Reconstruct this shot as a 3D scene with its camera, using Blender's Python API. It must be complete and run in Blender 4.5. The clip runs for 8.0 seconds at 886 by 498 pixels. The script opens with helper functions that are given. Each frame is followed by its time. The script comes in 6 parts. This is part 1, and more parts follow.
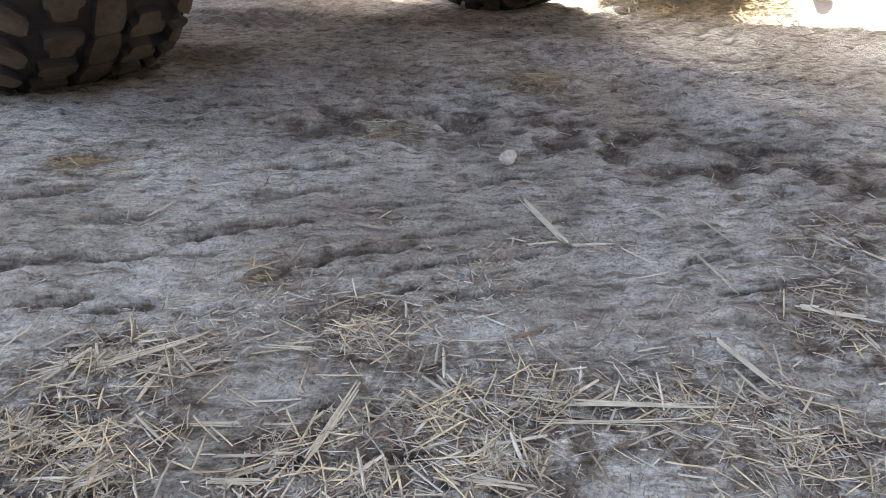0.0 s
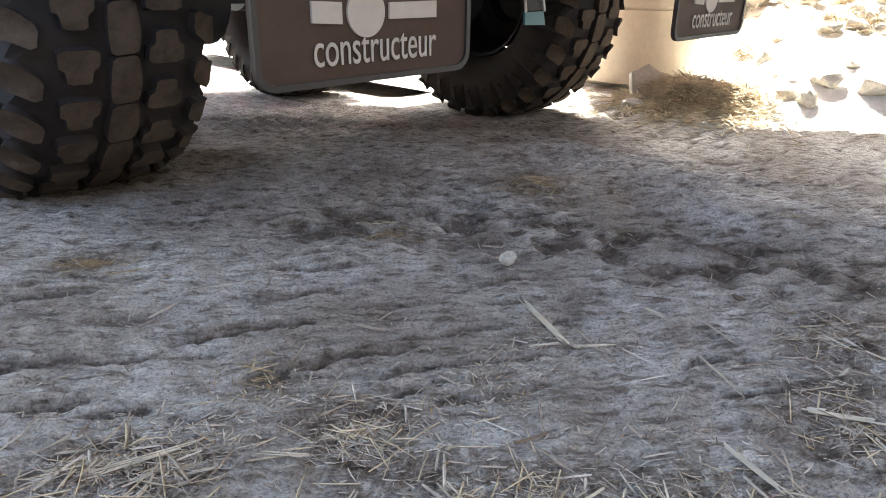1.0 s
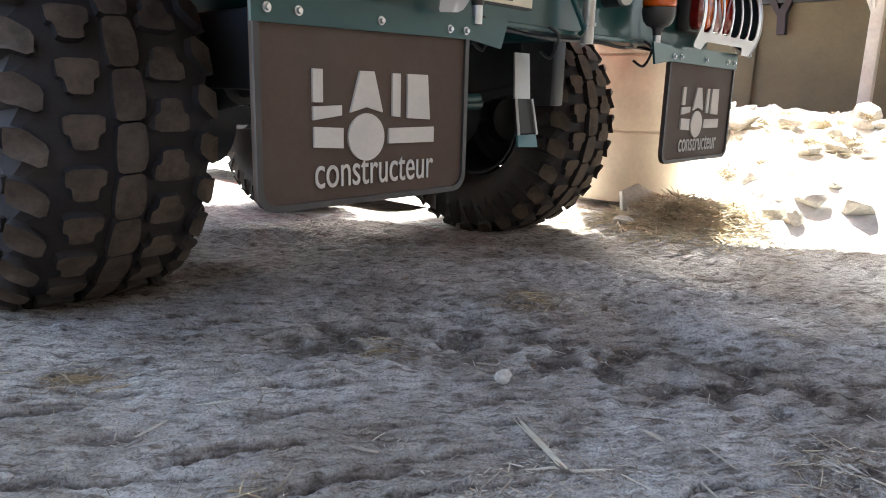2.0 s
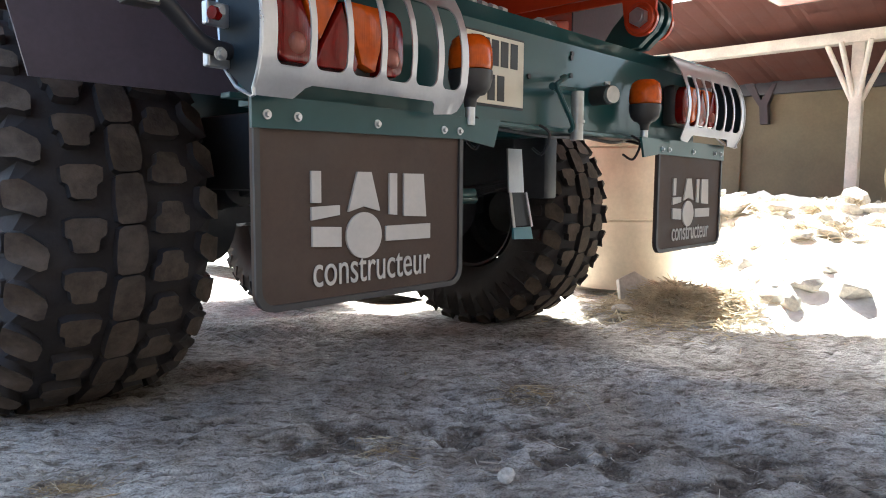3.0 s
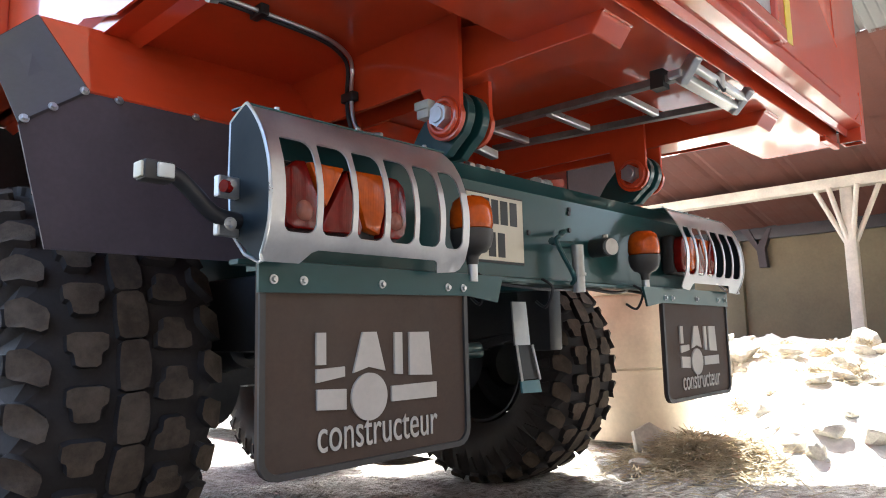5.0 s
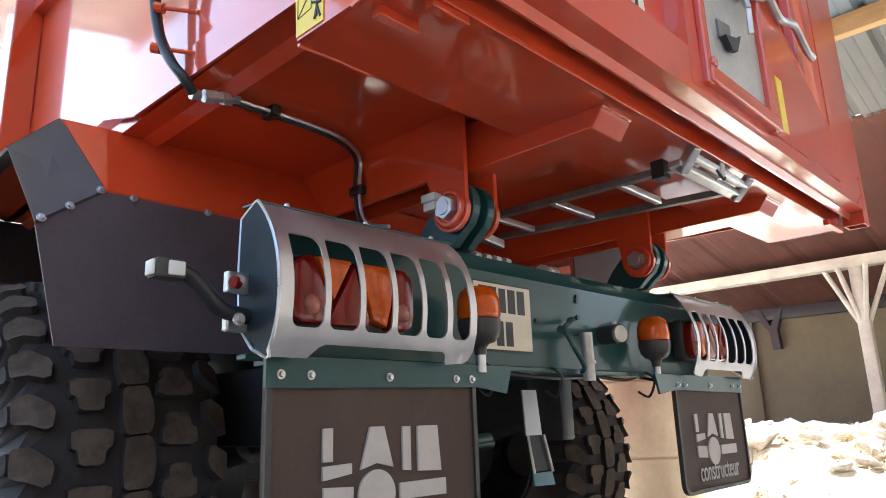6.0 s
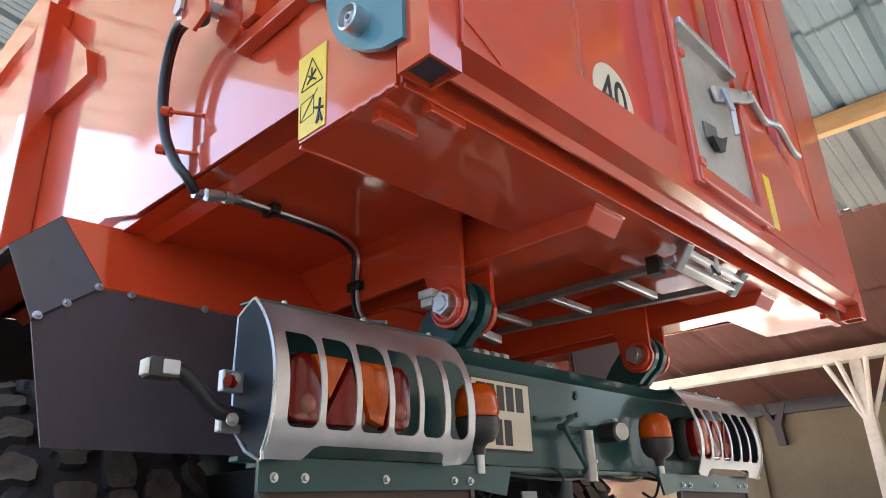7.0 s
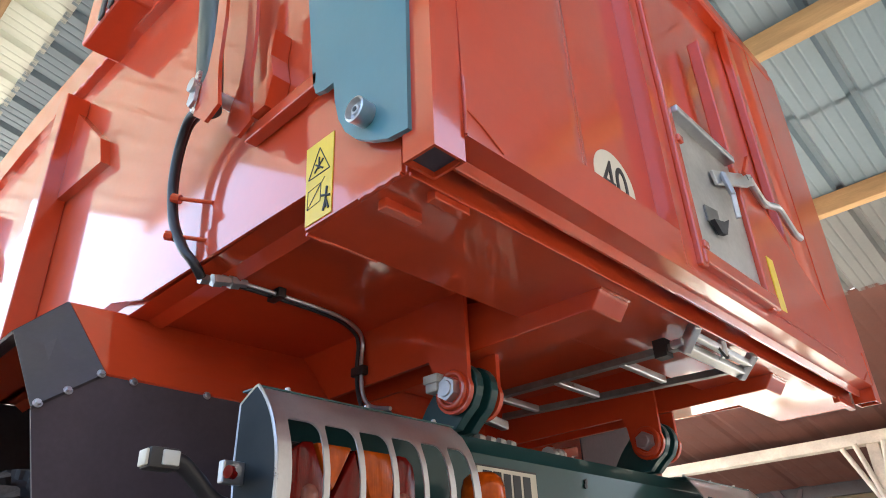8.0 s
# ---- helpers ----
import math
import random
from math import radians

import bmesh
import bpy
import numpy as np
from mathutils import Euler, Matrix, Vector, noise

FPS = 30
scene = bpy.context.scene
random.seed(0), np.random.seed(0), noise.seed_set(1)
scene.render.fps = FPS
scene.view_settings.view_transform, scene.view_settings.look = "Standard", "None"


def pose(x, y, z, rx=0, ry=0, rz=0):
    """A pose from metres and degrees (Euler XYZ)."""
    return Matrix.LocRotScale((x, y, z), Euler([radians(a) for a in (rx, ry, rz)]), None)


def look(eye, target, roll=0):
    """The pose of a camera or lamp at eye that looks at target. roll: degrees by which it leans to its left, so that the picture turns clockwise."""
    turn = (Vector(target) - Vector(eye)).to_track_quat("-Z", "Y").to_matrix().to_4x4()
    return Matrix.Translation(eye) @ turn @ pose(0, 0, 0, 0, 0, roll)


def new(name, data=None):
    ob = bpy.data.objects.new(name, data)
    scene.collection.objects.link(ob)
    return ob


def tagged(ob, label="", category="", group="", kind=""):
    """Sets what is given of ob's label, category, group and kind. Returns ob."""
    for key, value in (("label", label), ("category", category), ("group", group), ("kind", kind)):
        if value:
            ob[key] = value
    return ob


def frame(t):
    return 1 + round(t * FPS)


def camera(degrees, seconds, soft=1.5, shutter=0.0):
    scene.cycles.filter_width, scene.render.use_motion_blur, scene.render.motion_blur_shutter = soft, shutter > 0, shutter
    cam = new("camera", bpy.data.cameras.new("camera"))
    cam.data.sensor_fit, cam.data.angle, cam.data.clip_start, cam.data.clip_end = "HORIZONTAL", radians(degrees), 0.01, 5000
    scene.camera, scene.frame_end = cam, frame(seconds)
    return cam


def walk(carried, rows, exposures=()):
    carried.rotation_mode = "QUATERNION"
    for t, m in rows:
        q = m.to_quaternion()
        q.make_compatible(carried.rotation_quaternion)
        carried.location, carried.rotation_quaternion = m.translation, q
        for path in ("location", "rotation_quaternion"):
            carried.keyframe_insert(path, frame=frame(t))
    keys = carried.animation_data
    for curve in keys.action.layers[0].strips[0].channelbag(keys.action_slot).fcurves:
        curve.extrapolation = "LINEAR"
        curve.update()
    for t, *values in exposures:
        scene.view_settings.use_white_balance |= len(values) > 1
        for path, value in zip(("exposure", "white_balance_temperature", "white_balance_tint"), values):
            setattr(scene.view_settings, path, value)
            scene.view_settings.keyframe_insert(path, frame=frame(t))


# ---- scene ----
cam = camera(65.0, 8.0, soft=1.0)
PATH = [
    (0, (-0.8, -1.235, 0.687), (0.473, -0.059, -0.311), 1.3),
    (0.5, (-0.801, -1.233, 0.698), (0.519, -0.008, -0.173), 1.3),
    (1, (-0.8, -1.238, 0.698), (0.555, 0.028, -0.05), 1.0),
    (1.5, (-0.801, -1.236, 0.707), (0.602, 0.054, 0.101), 1.6),
    (1.7, (-0.804, -1.238, 0.712), (0.613, 0.066, 0.171), 1.7),
    (2.8, (-0.805, -1.24, 0.727), (0.65, 0.113, 0.494), 0.6),
    (3, (-0.807, -1.242, 0.731), (0.655, 0.11, 0.54), 0.4),
    (3.5, (-0.812, -1.25, 0.735), (0.652, 0.11, 0.652), 0.3),
    (4, (-0.811, -1.253, 0.742), (0.654, 0.108, 0.775), -0.0),
    (4.5, (-0.811, -1.257, 0.745), (0.645, 0.107, 0.89), -0.6),
    (4.7, (-0.808, -1.246, 0.745), (0.648, 0.114, 0.922), -0.9),
    (5.8, (-0.812, -1.247, 0.755), (0.598, 0.1, 1.198), -2.0),
    (6, (-0.815, -1.258, 0.762), (0.591, 0.082, 1.241), -2.0),
    (6.5, (-0.816, -1.255, 0.764), (0.566, 0.051, 1.385), -2.4),
    (7, (-0.822, -1.262, 0.77), (0.539, 0.008, 1.501), -2.3),
    (7.5, (-0.823, -1.263, 0.776), (0.501, -0.024, 1.62), -2.4),
    (8, (-0.827, -1.267, 0.779), (0.461, -0.06, 1.719), -2.5),
]
walk(cam, [(t, look(eye, target, roll)) for t, eye, target, roll in PATH], exposures=[(0.0, 3.3, 6350.0, 4.0), (1.5, 3.07, 6150.0, 4.0), (3.0, 3.1, 5850.0, 3.0), (6.0, 3.1, 5950.0, 5.0), (8.0, 3.0, 6150.0, 6.0)])

# ---------------- light ----------------
SUN_AZ, SUN_EL = 52.0, 52.0      # degrees from +y towards +x, and above the horizon
world = bpy.data.worlds.new("sky")
scene.world = world
world.use_nodes = True
wn = world.node_tree
sky = wn.nodes.new("ShaderNodeTexSky")
sky.sky_type = "NISHITA"
sky.sun_disc = False
sky.sun_elevation, sky.sun_rotation = radians(SUN_EL), radians(SUN_AZ)
sky.air_density, sky.dust_density = 1.0, 6.0
wn.links.new(sky.outputs[0], wn.nodes["Background"].inputs[0])
wn.nodes["Background"].inputs[1].default_value = 0.15
sun_data = bpy.data.lights.new("sun", "SUN")
sun_data.energy, sun_data.angle, sun_data.color = 3.8, radians(0.6), (1.0, 0.95, 0.86)
sun = new("sun", sun_data)
sun_dir = Vector((math.sin(radians(SUN_AZ)) * math.cos(radians(SUN_EL)), math.cos(radians(SUN_AZ)) * math.cos(radians(SUN_EL)), math.sin(radians(SUN_EL))))
sun.matrix_world = look(sun_dir * 30, (0, 0, 0))

# ---------------- materials ----------------
def nd(nt, kind, **kw):
    n = nt.nodes.new(kind)
    for k, v in kw.items():
        n.inputs[k.replace("_", " ")].default_value = v
    return n


def ramp(nt, fac, stops):
    r = nt.nodes.new("ShaderNodeValToRGB")
    els = r.color_ramp.elements
    while len(els) < len(stops):
        els.new(0.5)
    for e, (p, c) in zip(els, stops):
        e.position, e.color = p, (*c, 1) if len(c) == 3 else c
    nt.links.new(fac, r.inputs[0])
    return r.outputs[0]


def mix(nt, fac, a, b, how="MIX"):
    m = nt.nodes.new("ShaderNodeMix")
    m.data_type, m.blend_type = "RGBA", how
    for sock, v in ((m.inputs[0], fac), (m.inputs[6], a), (m.inputs[7], b)):
        if isinstance(v, (int, float)):
            sock.default_value = v
        elif isinstance(v, tuple):
            sock.default_value = (*v, 1)
        else:
            nt.links.new(v, sock)
    return m.outputs[2]


def tex(nt, scale, detail=4, rough=0.6, stretch=None):
    co = nt.nodes.new("ShaderNodeTexCoord")
    src = co.outputs["Object"]
    if stretch:
        mp = nt.nodes.new("ShaderNodeMapping")
        mp.inputs["Scale"].default_value = stretch
        nt.links.new(src, mp.inputs[0])
        src = mp.outputs[0]
    n = nd(nt, "ShaderNodeTexNoise", Scale=scale, Detail=detail, Roughness=rough)
    nt.links.new(src, n.inputs["Vector"])
    return n.outputs[0]


def material(name, base, rough=0.5, metal=0.0, vary=0.25, scale=6.0, grain=60.0, bump=0.15, dist=0.002, coat=0.0, rvary=0.15, dirt=None, dirt_amount=0.5, stretch=None, spec=0.5, extra=None):
    """Base colour with a broad and a fine variation, uneven gloss, fine relief and, if asked for, patches of dirt."""
    m = bpy.data.materials.new(name)
    m.use_nodes = True
    nt = m.node_tree
    b = nt.nodes["Principled BSDF"]
    dark = tuple(c * (1 - vary) for c in base)
    light = tuple(min(1, c * (1 + vary)) for c in base)
    big = tex(nt, scale, 5, 0.6, stretch)
    fine = tex(nt, grain, 3, 0.6, stretch)
    col = ramp(nt, big, [(0.3, dark), (0.7, light)])
    fcol = ramp(nt, fine, [(0.3, (1 - vary * 0.6,) * 3), (0.7, (1.0,) * 3)])
    col = mix(nt, 1.0, col, fcol, "MULTIPLY")
    if dirt:
        patches = tex(nt, scale * 0.6, 8, 0.7)
        mask = ramp(nt, patches, [(0.45, (0, 0, 0)), (0.75, (dirt_amount,) * 3)])
        col = mix(nt, mask, col, dirt)
    if extra:
        col = extra(nt, col)
    nt.links.new(col, b.inputs["Base Color"])
    r = ramp(nt, big, [(0.25, (max(0.02, rough - rvary),) * 3), (0.75, (min(1, rough + rvary),) * 3)])
    nt.links.new(r, b.inputs["Roughness"])
    b.inputs["Metallic"].default_value = metal
    b.inputs["Specular IOR Level"].default_value = spec
    b.inputs["Coat Weight"].default_value = coat
    b.inputs["Coat Roughness"].default_value = 0.07
    b.inputs["Coat IOR"].default_value = 1.62
    if bump:
        bp = nd(nt, "ShaderNodeBump", Strength=bump, Distance=dist)
        nt.links.new(fine, bp.inputs["Height"])
        nt.links.new(bp.outputs[0], b.inputs["Normal"])
        nt.links.new(bp.outputs[0], b.inputs["Coat Normal"])
    return m


RED = material("red_paint", (0.54, 0.058, 0.016), 0.4, vary=0.08, scale=2.0, grain=25, bump=0.03, dist=0.001, coat=1.0, rvary=0.06, spec=0.12)
TEAL = material("petrol_green_paint", (0.011, 0.058, 0.060), 0.36, vary=0.12, scale=4, grain=40, bump=0.05, dist=0.001, spec=0.3, coat=0.2, rvary=0.08)
# ink blue kept very dark: the end plate's shade is in the colour
SHADEINK = material("shade_dark_ink_blue", (0.012, 0.020, 0.026), 0.6, vary=0.12, scale=4, grain=40, bump=0.05, dist=0.001, spec=0.2)
RAMGREY = material("grey_green_paint", (0.035, 0.075, 0.085), 0.35, vary=0.08, scale=3, grain=40, bump=0.04, dist=0.001, coat=0.4, rvary=0.06)
ARMTEAL = material("blue_green_paint", (0.055, 0.19, 0.235), 0.4, vary=0.06, scale=3, grain=40, bump=0.04, dist=0.001, coat=0.25, rvary=0.06)
STEEL = material("galvanised_steel", (0.54, 0.55, 0.56), 0.38, metal=0.9, vary=0.12, scale=14, grain=90, bump=0.08, dist=0.001)
ALU = material("brushed_steel", (0.55, 0.55, 0.55), 0.42, metal=0.85, vary=0.1, scale=9, grain=120, bump=0.06, dist=0.001)
OLDZINC = material("dull_zinc", (0.22, 0.22, 0.21), 0.4, metal=0.6, vary=0.3, scale=9, grain=60, bump=0.1, dist=0.001)
ZINC = material("zinc_sheet", (0.45, 0.45, 0.43), 0.42, metal=0.55, vary=0.2, scale=7, grain=50, bump=0.06, dist=0.001)
RUBBER = material("tyre_rubber", (0.034, 0.030, 0.030), 0.8, spec=0.25, vary=0.25, scale=5, grain=70, bump=0.3, dist=0.003, dirt=(0.10, 0.08, 0.065), dirt_amount=0.2)
TREAD = material("dusty_tread", (0.078, 0.059, 0.045), 0.9, spec=0.2, vary=0.3, scale=14, grain=60, bump=0.7, dist=0.004, dirt=(0.18, 0.145, 0.115), dirt_amount=0.5)
FLAPMAT = material("dusty_rubber_sheet", (0.064, 0.041, 0.029), 0.7, spec=0.3, vary=0.18, scale=5, grain=110, bump=0.2, dist=0.001, dirt=(0.11, 0.085, 0.066), dirt_amount=0.3)
FLAPRIM = material("black_rubber", (0.035, 0.032, 0.03), 0.5, vary=0.2, scale=8, grain=90, bump=0.15, dist=0.001)
EDGERUBBER = material("grey_rubber", (0.052, 0.046, 0.056), 0.55, spec=0.4, vary=0.2, scale=5, grain=70, bump=0.15, dist=0.001)
APRON = material("black_plastic", (0.078, 0.062, 0.073), 0.6, spec=0.25, vary=0.2, scale=5, grain=70, bump=0.15, dist=0.001, dirt=(0.06, 0.05, 0.05), dirt_amount=0.25)
WHITE = material("white_print", (0.46, 0.42, 0.37), 0.6, vary=0.08, scale=10, grain=90, bump=0.05, dist=0.0005)
PLATE = material("plate_white", (0.66, 0.62, 0.50), 0.45, vary=0.05, scale=8, grain=90, bump=0.02, dist=0.0005)
BLACK = material("black_print", (0.012, 0.012, 0.012), 0.5, vary=0.1, bump=0.0)
DARK = material("dark_oily_steel", (0.03, 0.032, 0.036), 0.5, metal=0.3, vary=0.3, scale=8, grain=60, bump=0.15, dist=0.002)
HOSE = material("hose_rubber", (0.015, 0.015, 0.018), 0.4, vary=0.15, bump=0.1, dist=0.0005)
YELLOW = material("yellow_sticker", (0.78, 0.55, 0.03), 0.4, vary=0.05, scale=12, grain=80, bump=0.02, dist=0.0005)
SOLE = material("grey_reflector", (0.55, 0.56, 0.52), 0.3, vary=0.1, bump=0.05, dist=0.0005)


def lens_material(name, colour):
    m = bpy.data.materials.new(name)
    m.use_nodes = True
    nt = m.node_tree
    b = nt.nodes["Principled BSDF"]
    n = tex(nt, 30, 2)
    nt.links.new(ramp(nt, n, [(0.3, tuple(c * 0.6 for c in colour)), (0.7, colour)]), b.inputs["Base Color"])
    b.inputs["Roughness"].default_value = 0.16
    b.inputs["Specular IOR Level"].default_value = 0.25
    b.inputs["Coat Weight"].default_value = 0.25
    w = nt.nodes.new("ShaderNodeTexWave")
    w.inputs["Scale"].default_value = 60
    co = nt.nodes.new("ShaderNodeTexCoord")
    nt.links.new(co.outputs["Object"], w.inputs["Vector"])
    bp = nd(nt, "ShaderNodeBump", Strength=0.12, Distance=0.001)
    nt.links.new(w.outputs[0], bp.inputs["Height"])
    nt.links.new(bp.outputs[0], b.inputs["Normal"])
    return m


LENS_RED = lens_material("red_lens", (0.21, 0.006, 0.004))
LENS_ORANGE = lens_material("orange_lens", (0.62, 0.10, 0.004))
LENS_CLEAR = lens_material("clear_lens", (0.42, 0.16, 0.12))

# ---------------- mesh helpers ----------------
from mathutils import geometry

ORIGIN = {}


def thing(name, at, label, category, group="", kind=""):
    ob = new(name)
    ob.location = at
    ob.empty_display_size = 0.05
    ORIGIN[ob] = Vector(at)
    return tagged(ob, label, category, group, kind)


def mesh_of(name, bm, mat, smooth=False, at=(0, 0, 0)):
    me = bpy.data.meshes.new(name)
    bmesh.ops.recalc_face_normals(bm, faces=bm.faces[:])
    bmesh.ops.translate(bm, verts=bm.verts[:], vec=-Vector(at))
    bm.to_mesh(me)
    bm.free()
    for mm in (mat if isinstance(mat, (list, tuple)) else [mat]):
        me.materials.append(mm)
    if smooth:
        me.shade_smooth()
        me.set_sharp_from_angle(angle=radians(38))
    return me


def part(name, bm, mat, parent, label="", smooth=True):
    """One mesh, given in world coordinates, as a part of a thing or of a part."""
    o = ORIGIN[parent]
    ob = new(name, mesh_of(name, bm, mat, smooth, o))
    ob.parent = parent
    ORIGIN[ob] = o
    if label:
        ob["label"] = label
    return ob


def solid(name, bm, mat, label, category, group="", kind="", smooth=True):
    """One mesh as a thing of its own, with its origin at the middle of its base."""
    vs = [v.co for v in bm.verts]
    at = Vector(((min(v.x for v in vs) + max(v.x for v in vs)) / 2, (min(v.y for v in vs) + max(v.y for v in vs)) / 2, min(v.z for v in vs)))
    ob = new(name, mesh_of(name, bm, mat, smooth, at))
    ob.location = at
    ORIGIN[ob] = at
    return tagged(ob, label, category, group, kind)


def box(bm, x0, x1, y0, y1, z0, z1, bevel=0.0, turn=None, mat=0):
    m = Matrix.LocRotScale(((x0 + x1) / 2, (y0 + y1) / 2, (z0 + z1) / 2), turn, (abs(x1 - x0), abs(y1 - y0), abs(z1 - z0)))
    g = bmesh.ops.create_cube(bm, size=1, matrix=m)
    if mat:
        for f in {f for v in g["verts"] for f in v.link_faces}:
            f.material_index = mat
    if bevel:
        es = list({e for v in g["verts"] for e in v.link_edges})
        bmesh.ops.bevel(bm, geom=es, offset=bevel, segments=2, affect="EDGES", profile=0.5)
    return bm


def prism(bm, pts, axis, a, b, bevel=0.0):
    """A polygon given by two coordinates, drawn out along the third axis from a to b."""
    def at(p, c):
        return {"x": (c, p[0], p[1]), "y": (p[0], c, p[1]), "z": (p[0], p[1], c)}[axis]
    lo = [bm.verts.new(at(p, a)) for p in pts]
    hi = [bm.verts.new(at(p, b)) for p in pts]
    n = len(pts)
    fs = [bm.faces.new(lo), bm.faces.new(hi[::-1])]
    for i in range(n):
        fs.append(bm.faces.new((lo[i], hi[i], hi[(i + 1) % n], lo[(i + 1) % n])))
    if bevel:
        es = list({e for f in fs for e in f.edges})
        bmesh.ops.bevel(bm, geom=es, offset=bevel, segments=2, affect="EDGES", profile=0.5)
    return bm


def quad_sheet(bm, a, b, c, d, thick, n=1):
    """A sheet of even thickness with the corners a, b, c, d."""
    a, b, c, d = (Vector(p) for p in (a, b, c, d))
    nrm = (b - a).cross(d - a).normalized() * thick
    lo = [bm.verts.new(p) for p in (a, b, c, d)]
    hi = [bm.verts.new(p + nrm) for p in (a, b, c, d)]
    bm.faces.new(lo)
    bm.faces.new(hi[::-1])
    for i in range(4):
        bm.faces.new((lo[i], hi[i], hi[(i + 1) % 4], lo[(i + 1) % 4]))
    return bm


def rod(bm, p, q, r, r2=None, seg=16):
    p, q = Vector(p), Vector(q)
    d = q - p
    m = Matrix.Translation((p + q) / 2) @ d.to_track_quat("Z", "Y").to_matrix().to_4x4()
    bmesh.ops.create_cone(bm, cap_ends=True, segments=seg, radius1=r, radius2=r if r2 is None else r2, depth=d.length, matrix=m)
    return bm


def pipe(bm, pts, r, seg=10, smooth_steps=6):
    """A round pipe through points, rounded by a Catmull-Rom curve."""
    pts = [Vector(p) for p in pts]
    line = []
    for i in range(len(pts) - 1):
        p0, p1, p2, p3 = pts[max(i - 1, 0)], pts[i], pts[i + 1], pts[min(i + 2, len(pts) - 1)]
        for k in range(smooth_steps):
            t = k / smooth_steps
            line.append(0.5 * (2 * p1 + (p2 - p0) * t + (2 * p0 - 5 * p1 + 4 * p2 - p3) * t * t + (3 * p1 - p0 - 3 * p2 + p3) * t ** 3))
    line.append(pts[-1])
    rings = []
    side = None
    for i, p in enumerate(line):
        d = (line[min(i + 1, len(line) - 1)] - line[max(i - 1, 0)]).normalized()
        if side is None:
            side = d.orthogonal().normalized()
        side = (side - d * side.dot(d)).normalized()
        up = d.cross(side)
        rings.append([bm.verts.new(p + (side * math.cos(a) + up * math.sin(a)) * r) for a in (2 * math.pi * k / seg for k in range(seg))])
    for a, b in zip(rings, rings[1:]):
        for k in range(seg):
            bm.faces.new((a[k], a[(k + 1) % seg], b[(k + 1) % seg], b[k]))
    bm.faces.new(rings[0][::-1])
    bm.faces.new(rings[-1])
    return bm


def lathe(bm, prof, centre, axis="x", seg=48, mats=None):
    """Turns a profile of (along, radius) round an axis through centre."""
    c = Vector(centre)
    rings = []
    for k in range(seg):
        a = 2 * math.pi * k / seg
        ring = []
        for u, r in prof:
            off = {"x": (u, r * math.cos(a), r * math.sin(a)), "y": (r * math.cos(a), u, r * math.sin(a)), "z": (r * math.cos(a), r * math.sin(a), u)}[axis]
            ring.append(bm.verts.new(c + Vector(off)))
        rings.append(ring)
    for k in range(seg):
        a, b = rings[k], rings[(k + 1) % seg]
        for i in range(len(prof) - 1):
            f = bm.faces.new((a[i], a[i + 1], b[i + 1], b[i]))
            if mats:
                f.material_index = mats[i]
    return bm


def bolt(parent, at, axis, r=0.011, h=0.008, mat=None):
    bm = bmesh.new()
    p = Vector(at)
    d = Vector(axis).normalized()
    rod(bm, p, p + d * h * 0.35, r * 1.5, seg=14)
    rod(bm, p + d * h * 0.35, p + d * h * 1.4, r, r * 0.85, seg=6)
    return part("bolt", bm, mat or STEEL, parent)


def text_mesh(body, size, align="LEFT"):
    """Characters in Blender's own font as a flat-backed solid mesh in the x-z plane."""
    cu = bpy.data.curves.new("lettering", "FONT")
    cu.body, cu.size, cu.extrude, cu.align_x = body, size, 0.0012, align
    tmp = bpy.data.objects.new("lettering", cu)
    scene.collection.objects.link(tmp)
    bpy.context.view_layer.update()
    me = bpy.data.meshes.new_from_object(tmp.evaluated_get(bpy.context.evaluated_depsgraph_get()))
    bpy.data.objects.remove(tmp)
    bm = bmesh.new()
    bm.from_mesh(me)
    bpy.data.meshes.remove(me)
    bmesh.ops.rotate(bm, verts=bm.verts[:], cent=(0, 0, 0), matrix=Matrix.Rotation(radians(90), 3, "X"))
    return bm


def fit_box(bm, x0, x1, z0, z1, y):
    """Moves and scales lettering into a rectangle of the x-z plane."""
    vs = [v.co for v in bm.verts]
    a0, a1 = min(v.x for v in vs), max(v.x for v in vs)
    b0, b1 = min(v.z for v in vs), max(v.z for v in vs)
    for v in bm.verts:
        v.co = Vector((x0 + (v.co.x - a0) / (a1 - a0) * (x1 - x0), v.co.y + y, z0 + (v.co.z - b0) / (b1 - b0) * (z1 - z0)))
    return bm


def inside(p, poly):
    """Whether a flat point lies within a polygon."""
    hit = False
    for k, (x1, y1) in enumerate(poly):
        x0, y0 = poly[k - 1]
        if (y0 > p[1]) != (y1 > p[1]) and p[0] < x0 + (x1 - x0) * (p[1] - y0) / (y1 - y0):
            hit = not hit
    return hit


def softened(poly, share=0.22, rounds=1):
    """A polygon with its corners cut."""
    for _ in range(rounds):
        out = []
        for k, p in enumerate(poly):
            for q in (poly[k - 1], poly[(k + 1) % len(poly)]):
                out.append((p[0] + (q[0] - p[0]) * share, p[1] + (q[1] - p[1]) * share))
        poly = out
    return poly


MID = 1.19       # the trailer's middle, across


def mirror(bm):
    for v in bm.verts:
        v.co.x = 2 * MID - v.co.x
    bmesh.ops.reverse_faces(bm, faces=bm.faces[:])
    return bm


